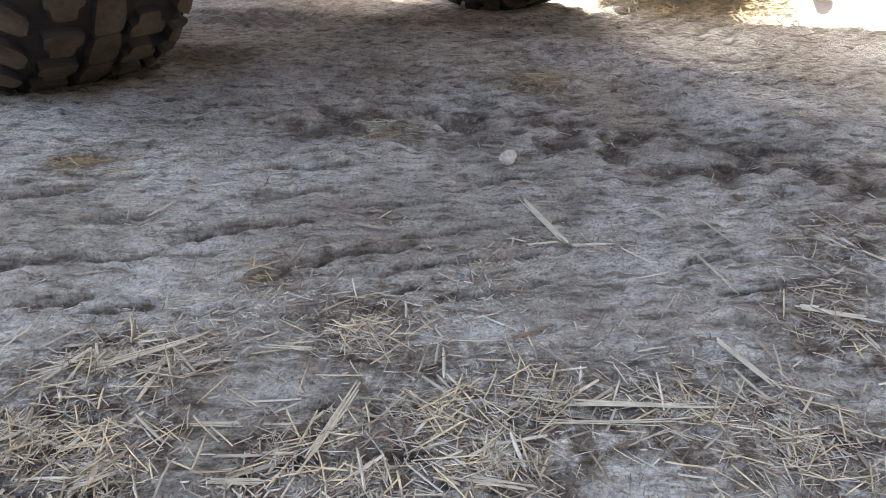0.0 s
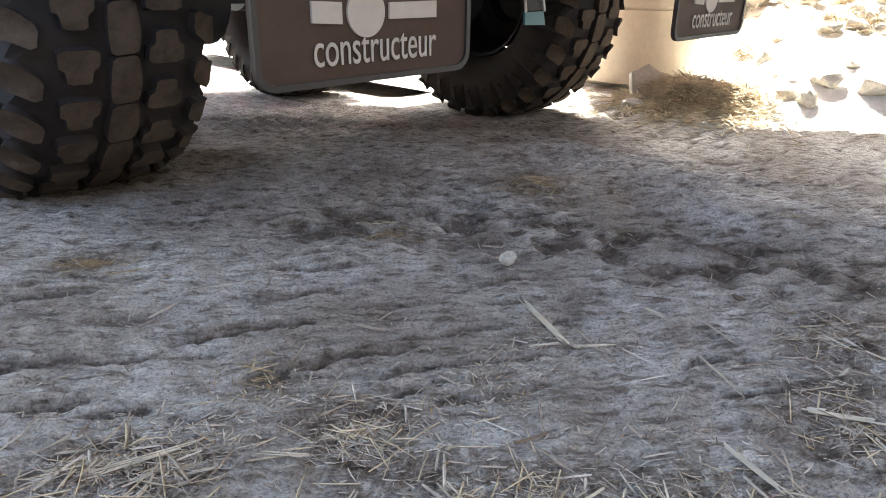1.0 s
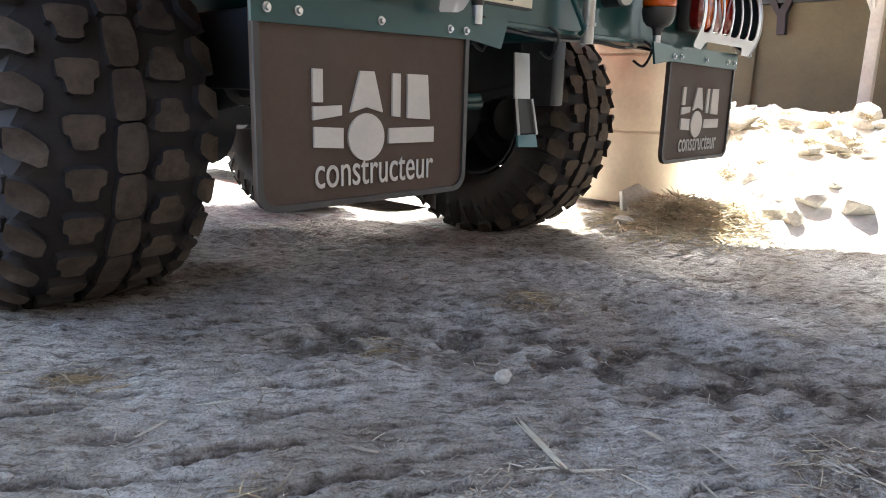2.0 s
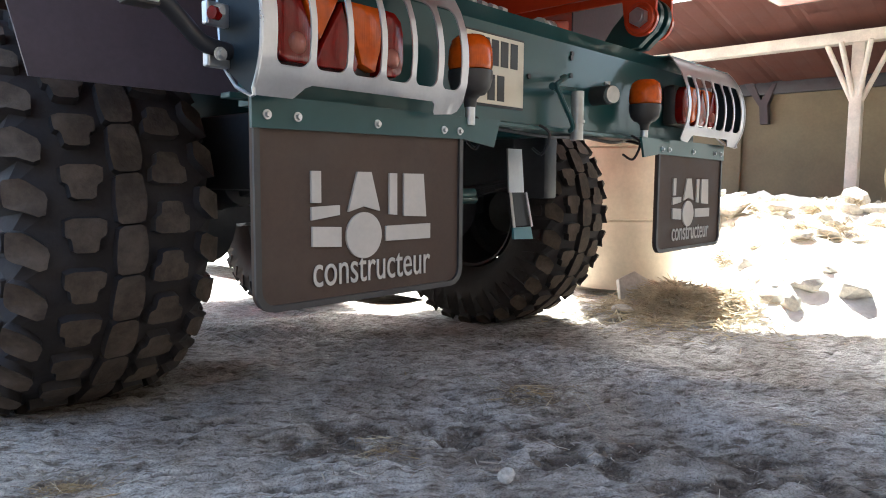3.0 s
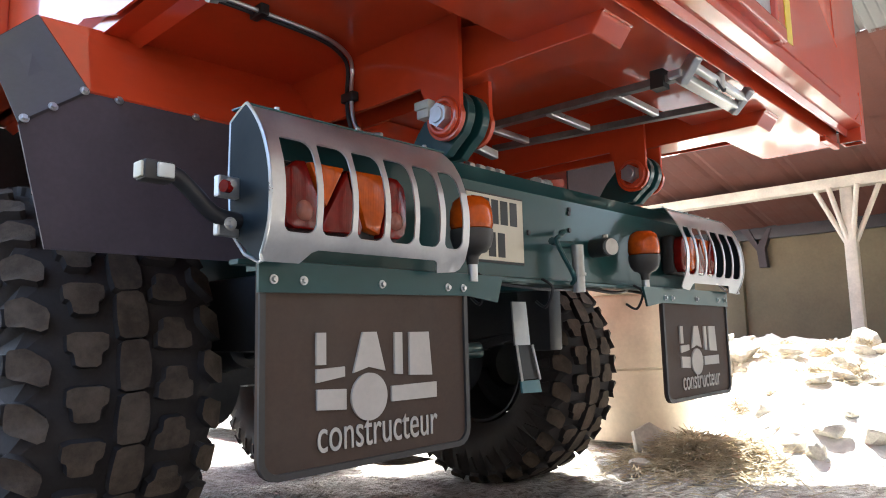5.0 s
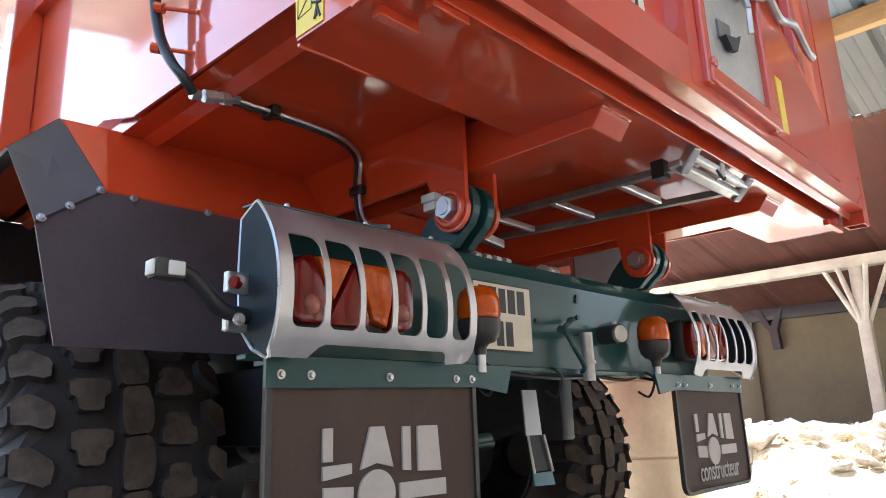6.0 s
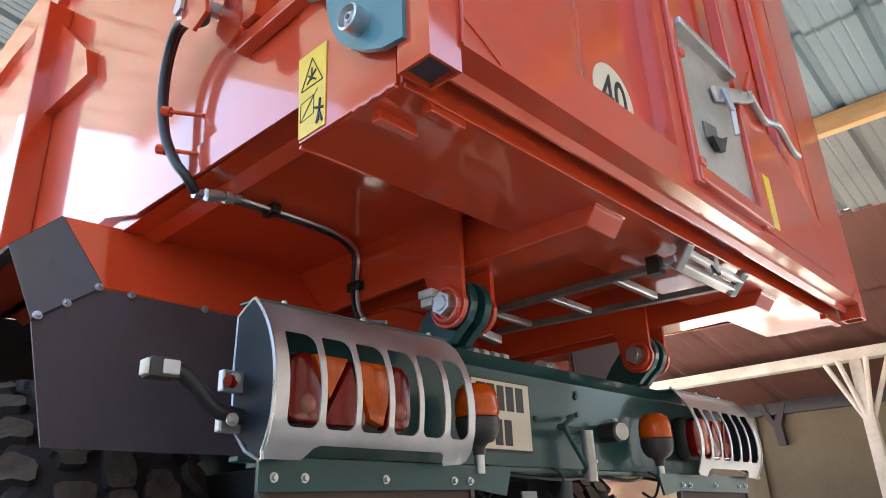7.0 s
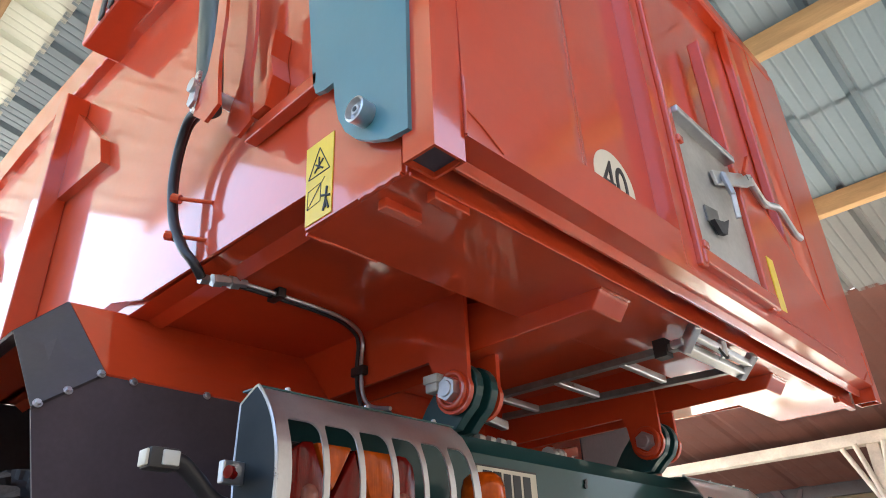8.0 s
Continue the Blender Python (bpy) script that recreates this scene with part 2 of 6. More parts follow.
# ---------------- ground, roof and walls ----------------
# straw mats on the floor: x, y, radius, number of stalks
CLUMPS = ((-0.245, 0.49, 0.13, 150), (-0.226, -0.253, 0.09, 60), (-0.207, -0.50, 0.13, 330), (-0.55, -0.30, 0.13, 240), (-0.46, -0.40, 0.10, 120),
          (-0.69, -0.40, 0.14, 420), (-0.64, -0.50, 0.13, 420), (-0.27, -0.74, 0.16, 300), (-0.12, -0.83, 0.13, 200), (-0.27, -0.85, 0.15, 320), (-0.42, -0.74, 0.14, 260),
          (0.0, -0.97, 0.13, 260), (0.04, -1.12, 0.16, 380), (0.38, -1.08, 0.18, 240), (0.67, -0.96, 0.15, 200), (1.15, 0.13, 0.2, 170), (0.42, 0.11, 0.11, 80), (1.5, -0.62, 0.15, 90), (-0.47, -0.65, 0.10, 120))


def litter_at(x, y):
    f = 0.0
    for cx, cy, r, n in CLUMPS:
        d2 = ((x - cx) ** 2 + (y - cy) ** 2) / (r * r)
        if d2 < 4:
            f += math.exp(-1.6 * d2) * min(1.0, n / 200)
    return min(1.0, f)


# creases trodden and pressed into the dust: from, to, depth
CREASES = ((-0.30, 0.0, -0.02, -0.16, 1.0), (-0.60, -0.03, -0.47, -0.11, 0.8), (-0.27, -0.22, 0.07, -0.37, 1.0), (-0.48, 0.43, -0.27, 0.32, 0.9), (-0.56, 0.13, -0.42, 0.03, 0.7),
           (-0.38, 0.21, -0.25, 0.13, 0.7), (-0.52, -0.13, -0.40, -0.19, 0.8), (-0.10, 0.06, 0.12, -0.08, 0.6), (0.06, -0.14, 0.24, -0.27, 0.7), (-0.42, -0.26, -0.30, -0.33, 0.6),
           (-0.66, 0.28, -0.50, 0.19, 0.7), (-0.14, -0.42, 0.04, -0.52, 0.6), (0.12, 0.20, 0.30, 0.08, 0.6), (-0.05, 0.33, 0.14, 0.21, 0.6))


def ground_height(x, y, mark=None, crease_shade=None):
    n = noise.noise
    h = 0.018 * n((x * 1.3, y * 1.3, 0.3)) + 0.012 * n((x * 4.1, y * 4.1, 2.0)) + 0.006 * n((x * 13, y * 13, 5.0))
    h += 0.007 * n((x * 26, y * 26, 7.0)) + 0.010 * abs(n((x * 9, y * 9, 12.0))) + 0.004 * n((x * 45, y * 45, 3.0))
    bend = n((x * 1.1, y * 1.1, 8.0))
    wav = n((x * 7, y * 7, 2.0))
    # broken ground where a tyre turned: pits and crumbled earth
    along, across = (x - 0.36) * 0.52 + (y - 0.17) * -0.854, (x - 0.36) * 0.854 + (y - 0.17) * 0.52
    band = math.exp(-((across - 0.12 - 0.06 * math.sin(along * 4)) / 0.17) ** 2) * min(1.0, max(0.0, (along + 0.35) * 4)) * min(1.0, max(0.0, (1.7 - along) * 4))
    pit = max(0.0, n((x * 10, y * 10, 14.0)) + 0.12 + 0.3 * n((x * 22, y * 22, 4.0))) * band
    if mark is not None:
        mark.append(min(1.0, pit + 0.25 * band * max(0.0, n((x * 6, y * 6, 31.0)) + 0.3)))
    h -= 0.06 * pit
    h += 0.012 * band * max(0.0, n((x * 15, y * 15, 17.0)))
    # creases with a lip on their far side
    crease = 0.0
    for ax, ay, bx, by, deep in CREASES:
        if min(ax, bx) - 0.1 < x < max(ax, bx) + 0.1 and min(ay, by) - 0.1 < y < max(ay, by) + 0.1:
            lx, ly = bx - ax, by - ay
            ll = math.hypot(lx, ly)
            t = ((x - ax) * lx + (y - ay) * ly) / (ll * ll)
            d = ((x - ax) * -ly + (y - ay) * lx) / ll + 0.018 * wav
            fade = max(0.0, 1 - (2 * t - 1) ** 4) if 0 < t < 1 else 0.0
            crease += deep * fade * math.exp(-(d / 0.009) ** 2)
            h += 0.012 * deep * fade * math.exp(-((d - 0.022) / 0.02) ** 2)
    # shallow wheel tracks that run across the floor
    run = x * 0.60 + y * 0.80
    worn = max(0.0, n((x * 1.6, y * 1.6, 4.0)) + 0.35)
    h += 0.008 * math.sin(run * 2 * math.pi / 0.15 + 5.0 * bend) * worn
    cut_ = max(0.0, math.sin(run * 2 * math.pi / 0.115 + 6.0 * bend + 2.2 * wav)) ** 10 * max(0.0, min(1.0, 3 * n((x * 3.3, y * 3.3, 19.0)) + 0.25)) * (1.0 if x < 0.5 else 0.4)
    crease = min(1.0, crease + cut_)
    h -= 0.028 * crease
    # fine ruts of a rolling tyre
    rut = math.sin((x * 0.93 + y * 0.36) * 2 * math.pi / 0.058 + 4.0 * bend + 1.5 * wav)
    way = min(1.0, max(0.0, (x + 0.35 * y - 0.55) / 0.4)) * max(0.0, min(1.0, n((x * 2.1, y * 2.1, 9.0)) * 2 + 0.6))
    h += 0.009 * rut * way
    # how far creases and rut bottoms are darkened in the colour
    if crease_shade is not None:
        crease_shade.append(min(1.0, crease + 0.55 * way * max(0.0, -rut) ** 3))
    # the floor falls away under the far axle and towards the far side
    fall = min(1.0, max(0.0, (y - 1.7) / 1.1))
    h -= 0.15 * fall * fall * (3 - 2 * fall)
    lean = min(1.0, max(0.0, (x - 1.1) / 1.1))
    h -= 0.055 * lean * lean * (3 - 2 * lean)
    # crumbs
    h += 0.0035 * n((x * 38, y * 38, 1.0)) + 0.003 * n((x * 80, y * 80, 6.0))
    return h


def build_ground():
    def axis(lo, hi, fine, a, b):
        pts = list(np.arange(lo, hi, fine))
        step, p = fine, hi
        while p < b:
            pts.append(p)
            step *= 1.18
            p += step
        step, p = fine, lo
        while p > a:
            step *= 1.18
            p -= step
            pts.insert(0, p)
        return [a] + [q for q in pts if a < q < b] + [b]
    xs = axis(-1.0, 1.9, 0.006, -400, 400)
    ys = axis(-1.3, 0.9, 0.006, -400, 400)
    verts, marks, worn = [], [], []
    for y in ys:
        for x in xs:
            far = max(abs(x - 1), abs(y))
            if far < 12:
                verts.append((x, y, ground_height(x, y, marks, worn)))
            else:
                verts.append((x, y, 0.0))
                marks.append(0.0)
                worn.append(0.0)
    w = len(xs)
    faces = [(j * w + i, j * w + i + 1, (j + 1) * w + i + 1, (j + 1) * w + i) for j in range(len(ys) - 1) for i in range(w - 1)]
    me = bpy.data.meshes.new("ground")
    me.from_pydata(verts, [], faces)
    me.attributes.new("prints", "FLOAT", "POINT").data.foreach_set("value", marks)
    # painted shade of creases and ruts, read by the ground material
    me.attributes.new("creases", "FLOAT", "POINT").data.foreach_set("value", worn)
    me.attributes.new("litter", "FLOAT", "POINT").data.foreach_set("value", [litter_at(v[0], v[1]) for v in verts])
    me.shade_smooth()
    return me


def ground_material():
    m = bpy.data.materials.new("dusty_ground")
    m.use_nodes = True
    nt = m.node_tree
    b = nt.nodes["Principled BSDF"]
    big, mid, fine = tex(nt, 1.3, 6, 0.65), tex(nt, 9, 6, 0.7), tex(nt, 150, 6, 0.75)
    col = ramp(nt, mid, [(0.30, (0.29, 0.255, 0.22)), (0.45, (0.49, 0.46, 0.425)), (0.64, (0.66, 0.64, 0.61))])
    brown = ramp(nt, big, [(0.44, (0, 0, 0)), (0.62, (0.7, 0.7, 0.7))])
    col = mix(nt, brown, col, (0.22, 0.178, 0.14))

    def value_of(name):
        a = nt.nodes.new("ShaderNodeAttribute")
        a.attribute_name = name
        return a.outputs["Fac"]

    def times(a, b_):
        return mix(nt, 1.0, a, b_, "MULTIPLY")
    # trampled brown litter under the straw, damp earth laid bare in the tread prints
    rag = ramp(nt, tex(nt, 26, 7, 0.75), [(0.40, (0.05, 0.05, 0.05)), (0.54, (1, 1, 1))])
    col = mix(nt, times(ramp(nt, value_of("litter"), [(0.10, (0, 0, 0)), (0.6, (0.85, 0.85, 0.85))]), rag), col, (0.105, 0.072, 0.045))
    col = mix(nt, times(ramp(nt, value_of("prints"), [(0.01, (0, 0, 0)), (0.26, (0.9, 0.9, 0.9))]), ramp(nt, tex(nt, 30, 6, 0.8), [(0.34, (0.35, 0.35, 0.35)), (0.5, (1, 1, 1))])), col, (0.095, 0.068, 0.048))
    # shade of the creases put into the colour, as brown earth at their bottom
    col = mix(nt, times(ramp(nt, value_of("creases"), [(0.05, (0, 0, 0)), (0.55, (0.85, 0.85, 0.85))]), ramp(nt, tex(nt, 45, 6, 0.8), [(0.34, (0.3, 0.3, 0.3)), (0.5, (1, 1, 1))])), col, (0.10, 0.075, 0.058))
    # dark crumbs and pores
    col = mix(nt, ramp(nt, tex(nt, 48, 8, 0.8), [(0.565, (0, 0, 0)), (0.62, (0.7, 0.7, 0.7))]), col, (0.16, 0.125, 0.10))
    # fine dust ridges drawn out along the tracks
    co = nt.nodes.new("ShaderNodeTexCoord")
    mp = nt.nodes.new("ShaderNodeMapping")
    mp.inputs["Rotation"].default_value = (0, 0, radians(42))
    mp2 = nt.nodes.new("ShaderNodeMapping")
    mp2.inputs["Scale"].default_value = (0.26, 1.0, 1.0)
    nt.links.new(co.outputs["Object"], mp.inputs[0])
    nt.links.new(mp.outputs[0], mp2.inputs[0])
    streak = nd(nt, "ShaderNodeTexNoise", Scale=48.0, Detail=6.0, Roughness=0.6)
    nt.links.new(mp2.outputs[0], streak.inputs["Vector"])
    streak = streak.outputs[0]
    # the relief noises also set the tone: hollows darker, crests lighter
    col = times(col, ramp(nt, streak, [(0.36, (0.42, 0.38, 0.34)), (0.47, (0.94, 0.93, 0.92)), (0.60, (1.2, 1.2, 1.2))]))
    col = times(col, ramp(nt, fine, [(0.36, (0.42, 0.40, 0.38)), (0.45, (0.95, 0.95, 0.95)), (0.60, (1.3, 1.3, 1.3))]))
    nt.links.new(col, b.inputs["Base Color"])
    b.inputs["Roughness"].default_value = 0.85
    bp = nd(nt, "ShaderNodeBump", Strength=1.0, Distance=0.010)
    nt.links.new(fine, bp.inputs["Height"])
    bp3 = nd(nt, "ShaderNodeBump", Strength=1.0, Distance=0.042)
    nt.links.new(streak, bp3.inputs["Height"])
    nt.links.new(bp.outputs[0], bp3.inputs["Normal"])
    nt.links.new(bp3.outputs[0], b.inputs["Normal"])
    return m


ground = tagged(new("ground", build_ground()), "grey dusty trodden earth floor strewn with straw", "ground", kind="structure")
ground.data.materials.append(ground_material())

# roof: falls towards +x, open gable towards +y
def roof_z(x):
    return 2.72 + 0.22 * (9.0 - x)


FIBRE = material("fibre_cement_sheet", (0.15, 0.155, 0.15), 0.6, vary=0.10, scale=0.8, grain=30, bump=0.1, dist=0.002, dirt=(0.20, 0.195, 0.175), dirt_amount=0.4)


def translucent(m, colour, share):
    """Lets part of the daylight through a thin roof sheet."""
    nt = m.node_tree
    t = nt.nodes.new("ShaderNodeBsdfTranslucent")
    t.inputs[0].default_value = (*colour, 1)
    mx = nt.nodes.new("ShaderNodeMixShader")
    mx.inputs[0].default_value = share
    nt.links.new(nt.nodes["Principled BSDF"].outputs[0], mx.inputs[1])
    nt.links.new(t.outputs[0], mx.inputs[2])
    nt.links.new(mx.outputs[0], nt.nodes["Material Output"].inputs[0])
    return m


CLEAR = translucent(material("translucent_sheet", (0.135, 0.18, 0.20), 0.5, vary=0.10, scale=0.8, grain=30, bump=0.1, dist=0.002), (0.78, 0.87, 0.93), 0.062)
PALESHEET = translucent(material("cream_translucent_sheet", (0.38, 0.38, 0.32), 0.5, vary=0.10, scale=0.8, grain=30, bump=0.1, dist=0.002), (0.92, 0.92, 0.80), 0.18)
BROWN = material("brown_red_sheet", (0.10, 0.036, 0.024), 0.6, vary=0.2, scale=1.5, grain=30, bump=0.1, dist=0.002)
TIMBER = material("pale_timber", (0.46, 0.29, 0.13), 0.75, vary=0.25, scale=3, grain=40, bump=0.3, dist=0.003, stretch=(3, 0.4, 3))
LIMED = material("whitewashed_timber", (0.60, 0.55, 0.45), 0.8, vary=0.2, scale=4, grain=40, bump=0.3, dist=0.003)
BLOCK = material("olive_rendered_blocks", (0.165, 0.14, 0.085), 0.9, vary=0.2, scale=1.0, grain=25, bump=0.3, dist=0.005, dirt=(0.16, 0.14, 0.09), dirt_amount=0.5)

# Y0 is an unseen roof end, set to let in light from behind
Y0, Y1 = -2.8, 6.3


def roof_sheet(x0, x1, pitch, depth, label, mat, name, y_end=Y1, skew=False, y_from=Y0):
    bm = bmesh.new()
    ys, prof = [], [(0.0, 0.0), (0.10, 0.0), (0.13, 0.12), (0.16, 0.0), (0.30, 0.0), (0.33, 0.12), (0.36, 0.0), (0.50, 0.0), (0.53, 0.12), (0.56, 0.0), (0.70, 0.0), (0.76, 1.0), (0.86, 1.0), (0.92, 0.0)]
    y = y_from
    while y < y_end:
        for u, h in prof:
            if y + u * pitch <= y_end:
                ys.append((y + u * pitch, h * depth))
        y += pitch
    lo = [(bm.verts.new((x0, y, roof_z(x0) + h)), bm.verts.new((x1, y, roof_z(x1) + h))) for y, h in ys]
    hi = [(bm.verts.new((x0, y, roof_z(x0) + h + 0.012)), bm.verts.new((x1, y, roof_z(x1) + h + 0.012))) for y, h in ys]
    for a, b in zip(lo, lo[1:]):
        bm.faces.new((a[0], a[1], b[1], b[0]))
    for a, b in zip(hi, hi[1:]):
        bm.faces.new((a[0], b[0], b[1], a[1]))
    if skew:
        bmesh.ops.bisect_plane(bm, geom=bm.verts[:] + bm.edges[:] + bm.faces[:], plane_co=(5.57, 1.17, 0), plane_no=(0.88, 0.47, 0), clear_outer=True)
    return tagged(new(name, mesh_of(name, bm, mat, False)), label, "roof", kind="structure")


# these sheets stop at y -0.9, out of view, to let in light from above
roof_sheet(-4.6, -2.26, 0.42, 0.045, "pale translucent corrugated sheets of the outer bay", PALESHEET, "ceiling", 4.55, y_from=-0.9)
roof_sheet(-2.30, -1.1, 0.42, 0.045, "cream translucent corrugated sheet roof on timber purlins", PALESHEET, "ceiling", y_from=-0.9)
roof_sheet(-1.14, 0.0, 0.42, 0.045, "cream translucent corrugated sheet roof on timber purlins", PALESHEET, "ceiling", 10.5, y_from=-0.9)
roof_sheet(-0.04, 2.7, 0.42, 0.045, "pale translucent corrugated sheet roof on timber purlins", CLEAR, "ceiling", 10.5)
# made-up opening, hidden from view: sheets cut short and askew so sun reaches the rubble
roof_sheet(2.66, 3.9, 0.42, 0.045, "pale translucent corrugated sheets cut short to let the sun in", CLEAR, "ceiling", Y1, True)
roof_sheet(3.86, 4.8, 0.42, 0.045, "pale translucent corrugated sheets cut short to let the sun in", CLEAR, "ceiling", 5.0, True)
roof_sheet(4.77, 5.6, 0.42, 0.045, "grey corrugated sheet roof cut short to let the sun in", FIBRE, "ceiling", 3.0, True)
roof_sheet(5.57, 6.2, 0.42, 0.045, "grey corrugated sheet roof cut short to let the sun in", FIBRE, "ceiling", 0.95)
roof_sheet(6.15, 7.82, 0.9, 0.016, "brown-red profiled sheet roof by the eaves", BROWN, "ceiling", 0.95)
roof_sheet(7.78, 8.6, 0.9, 0.016, "brown-red profiled sheet roof by the eaves", BROWN, "ceiling", 8.0)
roof_sheet(8.56, 11.2, 0.9, 0.016, "brown-red profiled sheet roof by the eaves", BROWN, "ceiling", 8.0)


def purlin(x, y_end, w=0.09, h=0.16, mat=None):
    bm = bmesh.new()
    box(bm, x - w / 2, x + w / 2, Y0 if x > 0 else -0.9, y_end, roof_z(x) - h, roof_z(x) - 0.004, 0.006)
    return solid("purlin", bm, mat or TIMBER, "pale sawn timber purlin under the roof sheets", "purlin", "purlins", "structure")


for px in (-3.9, -2.2, -0.4, 1.35, 3.07, 4.77):
    purlin(px, 4.5 if px < -2.3 else Y1 if px < -1 else 10.4 if px < 2.7 else 5.7 if px < 3.9 else 2.5)


def timber_post(x, y, top):
    t = thing("timber_post", (x, y, 0), "whitewashed timber post with four braces under the eaves beam", "post", "eaves posts", "structure")
    bm = bmesh.new()
    box(bm, x - 0.07, x + 0.07, y - 0.07, y + 0.07, -0.05, top, 0.012)
    part("shaft", bm, LIMED, t)
    for dy, dx in ((0.36, 0), (-0.36, 0), (0.16, -0.2), (-0.16, -0.2)):
        bm = bmesh.new()
        rod(bm, (x + dx * 0.1, y + dy * 0.08, top - 0.75), (x + dx, y + dy, top), 0.032, seg=8)
        part("brace", bm, LIMED, t)
    return t


BEAM_X = 9.0
bm = bmesh.new()
box(bm, BEAM_X - 0.1, BEAM_X + 0.1, Y0, 3.7, 2.46, 2.60, 0.01)
solid("eaves_beam", bm, LIMED, "whitewashed timber beam carried by braced posts", "beam", kind="structure")
timber_post(BEAM_X, 0.93, 2.46)
timber_post(BEAM_X, -2.6, 2.46)

bm = bmesh.new()
box(bm, 10.9, 11.2, Y0, Y1 + 1.5, -0.3, 2.35)
solid("wall_east", bm, BLOCK, "olive-grey rendered block wall in shade", "wall", kind="structure")
# unseen wall, its height chosen for the light that enters from the left
bm = bmesh.new()
box(bm, -4.9, -4.6, Y0, Y1, -0.3, 2.4)
solid("light_screen_west", bm, BLOCK, "unseen low block wall added to limit light from the open side", "wall", kind="structure")
# unseen wall behind the camera, added to keep low sky light out
bm = bmesh.new()
box(bm, -9.0, 11.2, -6.6, -6.3, -0.1, 7.0)
solid("light_screen_south", bm, material("dark_light_screen", (0.075, 0.06, 0.045), 0.85, vary=0.25, scale=2, grain=30, bump=0.3, dist=0.004, stretch=(4, 1, 0.3)), "unseen tall dark board screen added to block low light", "wall", kind="structure")
bm = bmesh.new()
box(bm, 10.8, 10.898, Y0, 6.0, 2.14, 2.36, 0.01)
solid("wall_plate", bm, DARK, "dark timber plate along the top of the wall", "beam", kind="structure")
bm = bmesh.new()
prism(bm, [(2.95, 2.36), (2.80, 2.36), (2.66, 2.05), (2.50, 2.30), (2.44, 2.30), (2.56, 1.98), (2.54, 1.68), (2.66, 1.68), (2.68, 1.95)], "x", 10.78, 10.897)
solid("wall_bracket", bm, material("dark_bracket", (0.05, 0.04, 0.045), 0.7), "dark forked timber bracket on the wall", "bracket", kind="structure")
bm = bmesh.new()
box(bm, 10.82, 10.897, 2.95, 3.3, -0.05, 2.2, 0.01)
solid("wall_pier", bm, BLOCK, "shallow pier of the block wall", "pier", kind="structure")

# ---------------- trailer ----------------
trailer = thing("tipping_trailer", (MID, 1.8, 0), "red tipping farm trailer with petrol green chassis on dusty ground", "trailer")

# chassis cross beam at the rear
bm = bmesh.new()
prism(bm, [(0.10, 0.92), (0.10, 1.205), (0.06, 1.235), (0.20, 1.235), (0.20, 0.90), (0.07, 0.90), (0.07, 0.912)], "x", 0.06, 2.32)
part("rear_cross_beam", bm, TEAL, trailer, "petrol green folded steel cross beam", smooth=False)
for cx in (0.66, 1.72):
    bm = bmesh.new()
    box(bm, cx - 0.06, cx + 0.06, 0.2, 6.0, 0.93, 1.22, 0.008)
    part("chassis_rail", bm, TEAL, trailer)

# mud flaps with their brackets
FLAP = dict(x0=-0.03, x1=0.61, z0=0.455, z1=0.905)


def flap_outline(x0, x1, z0, z1, r=0.045):
    pts = [(x0, z1), (x1, z1)]
    for k in range(5):
        a = k * math.pi / 8
        pts.append((x1 - r + r * math.cos(a), z0 + r - r * math.sin(a)))
    for k in range(5):
        a = math.pi / 2 + k * math.pi / 8
        pts.append((x0 + r + r * math.cos(a), z0 + r - r * math.sin(a)))
    return pts


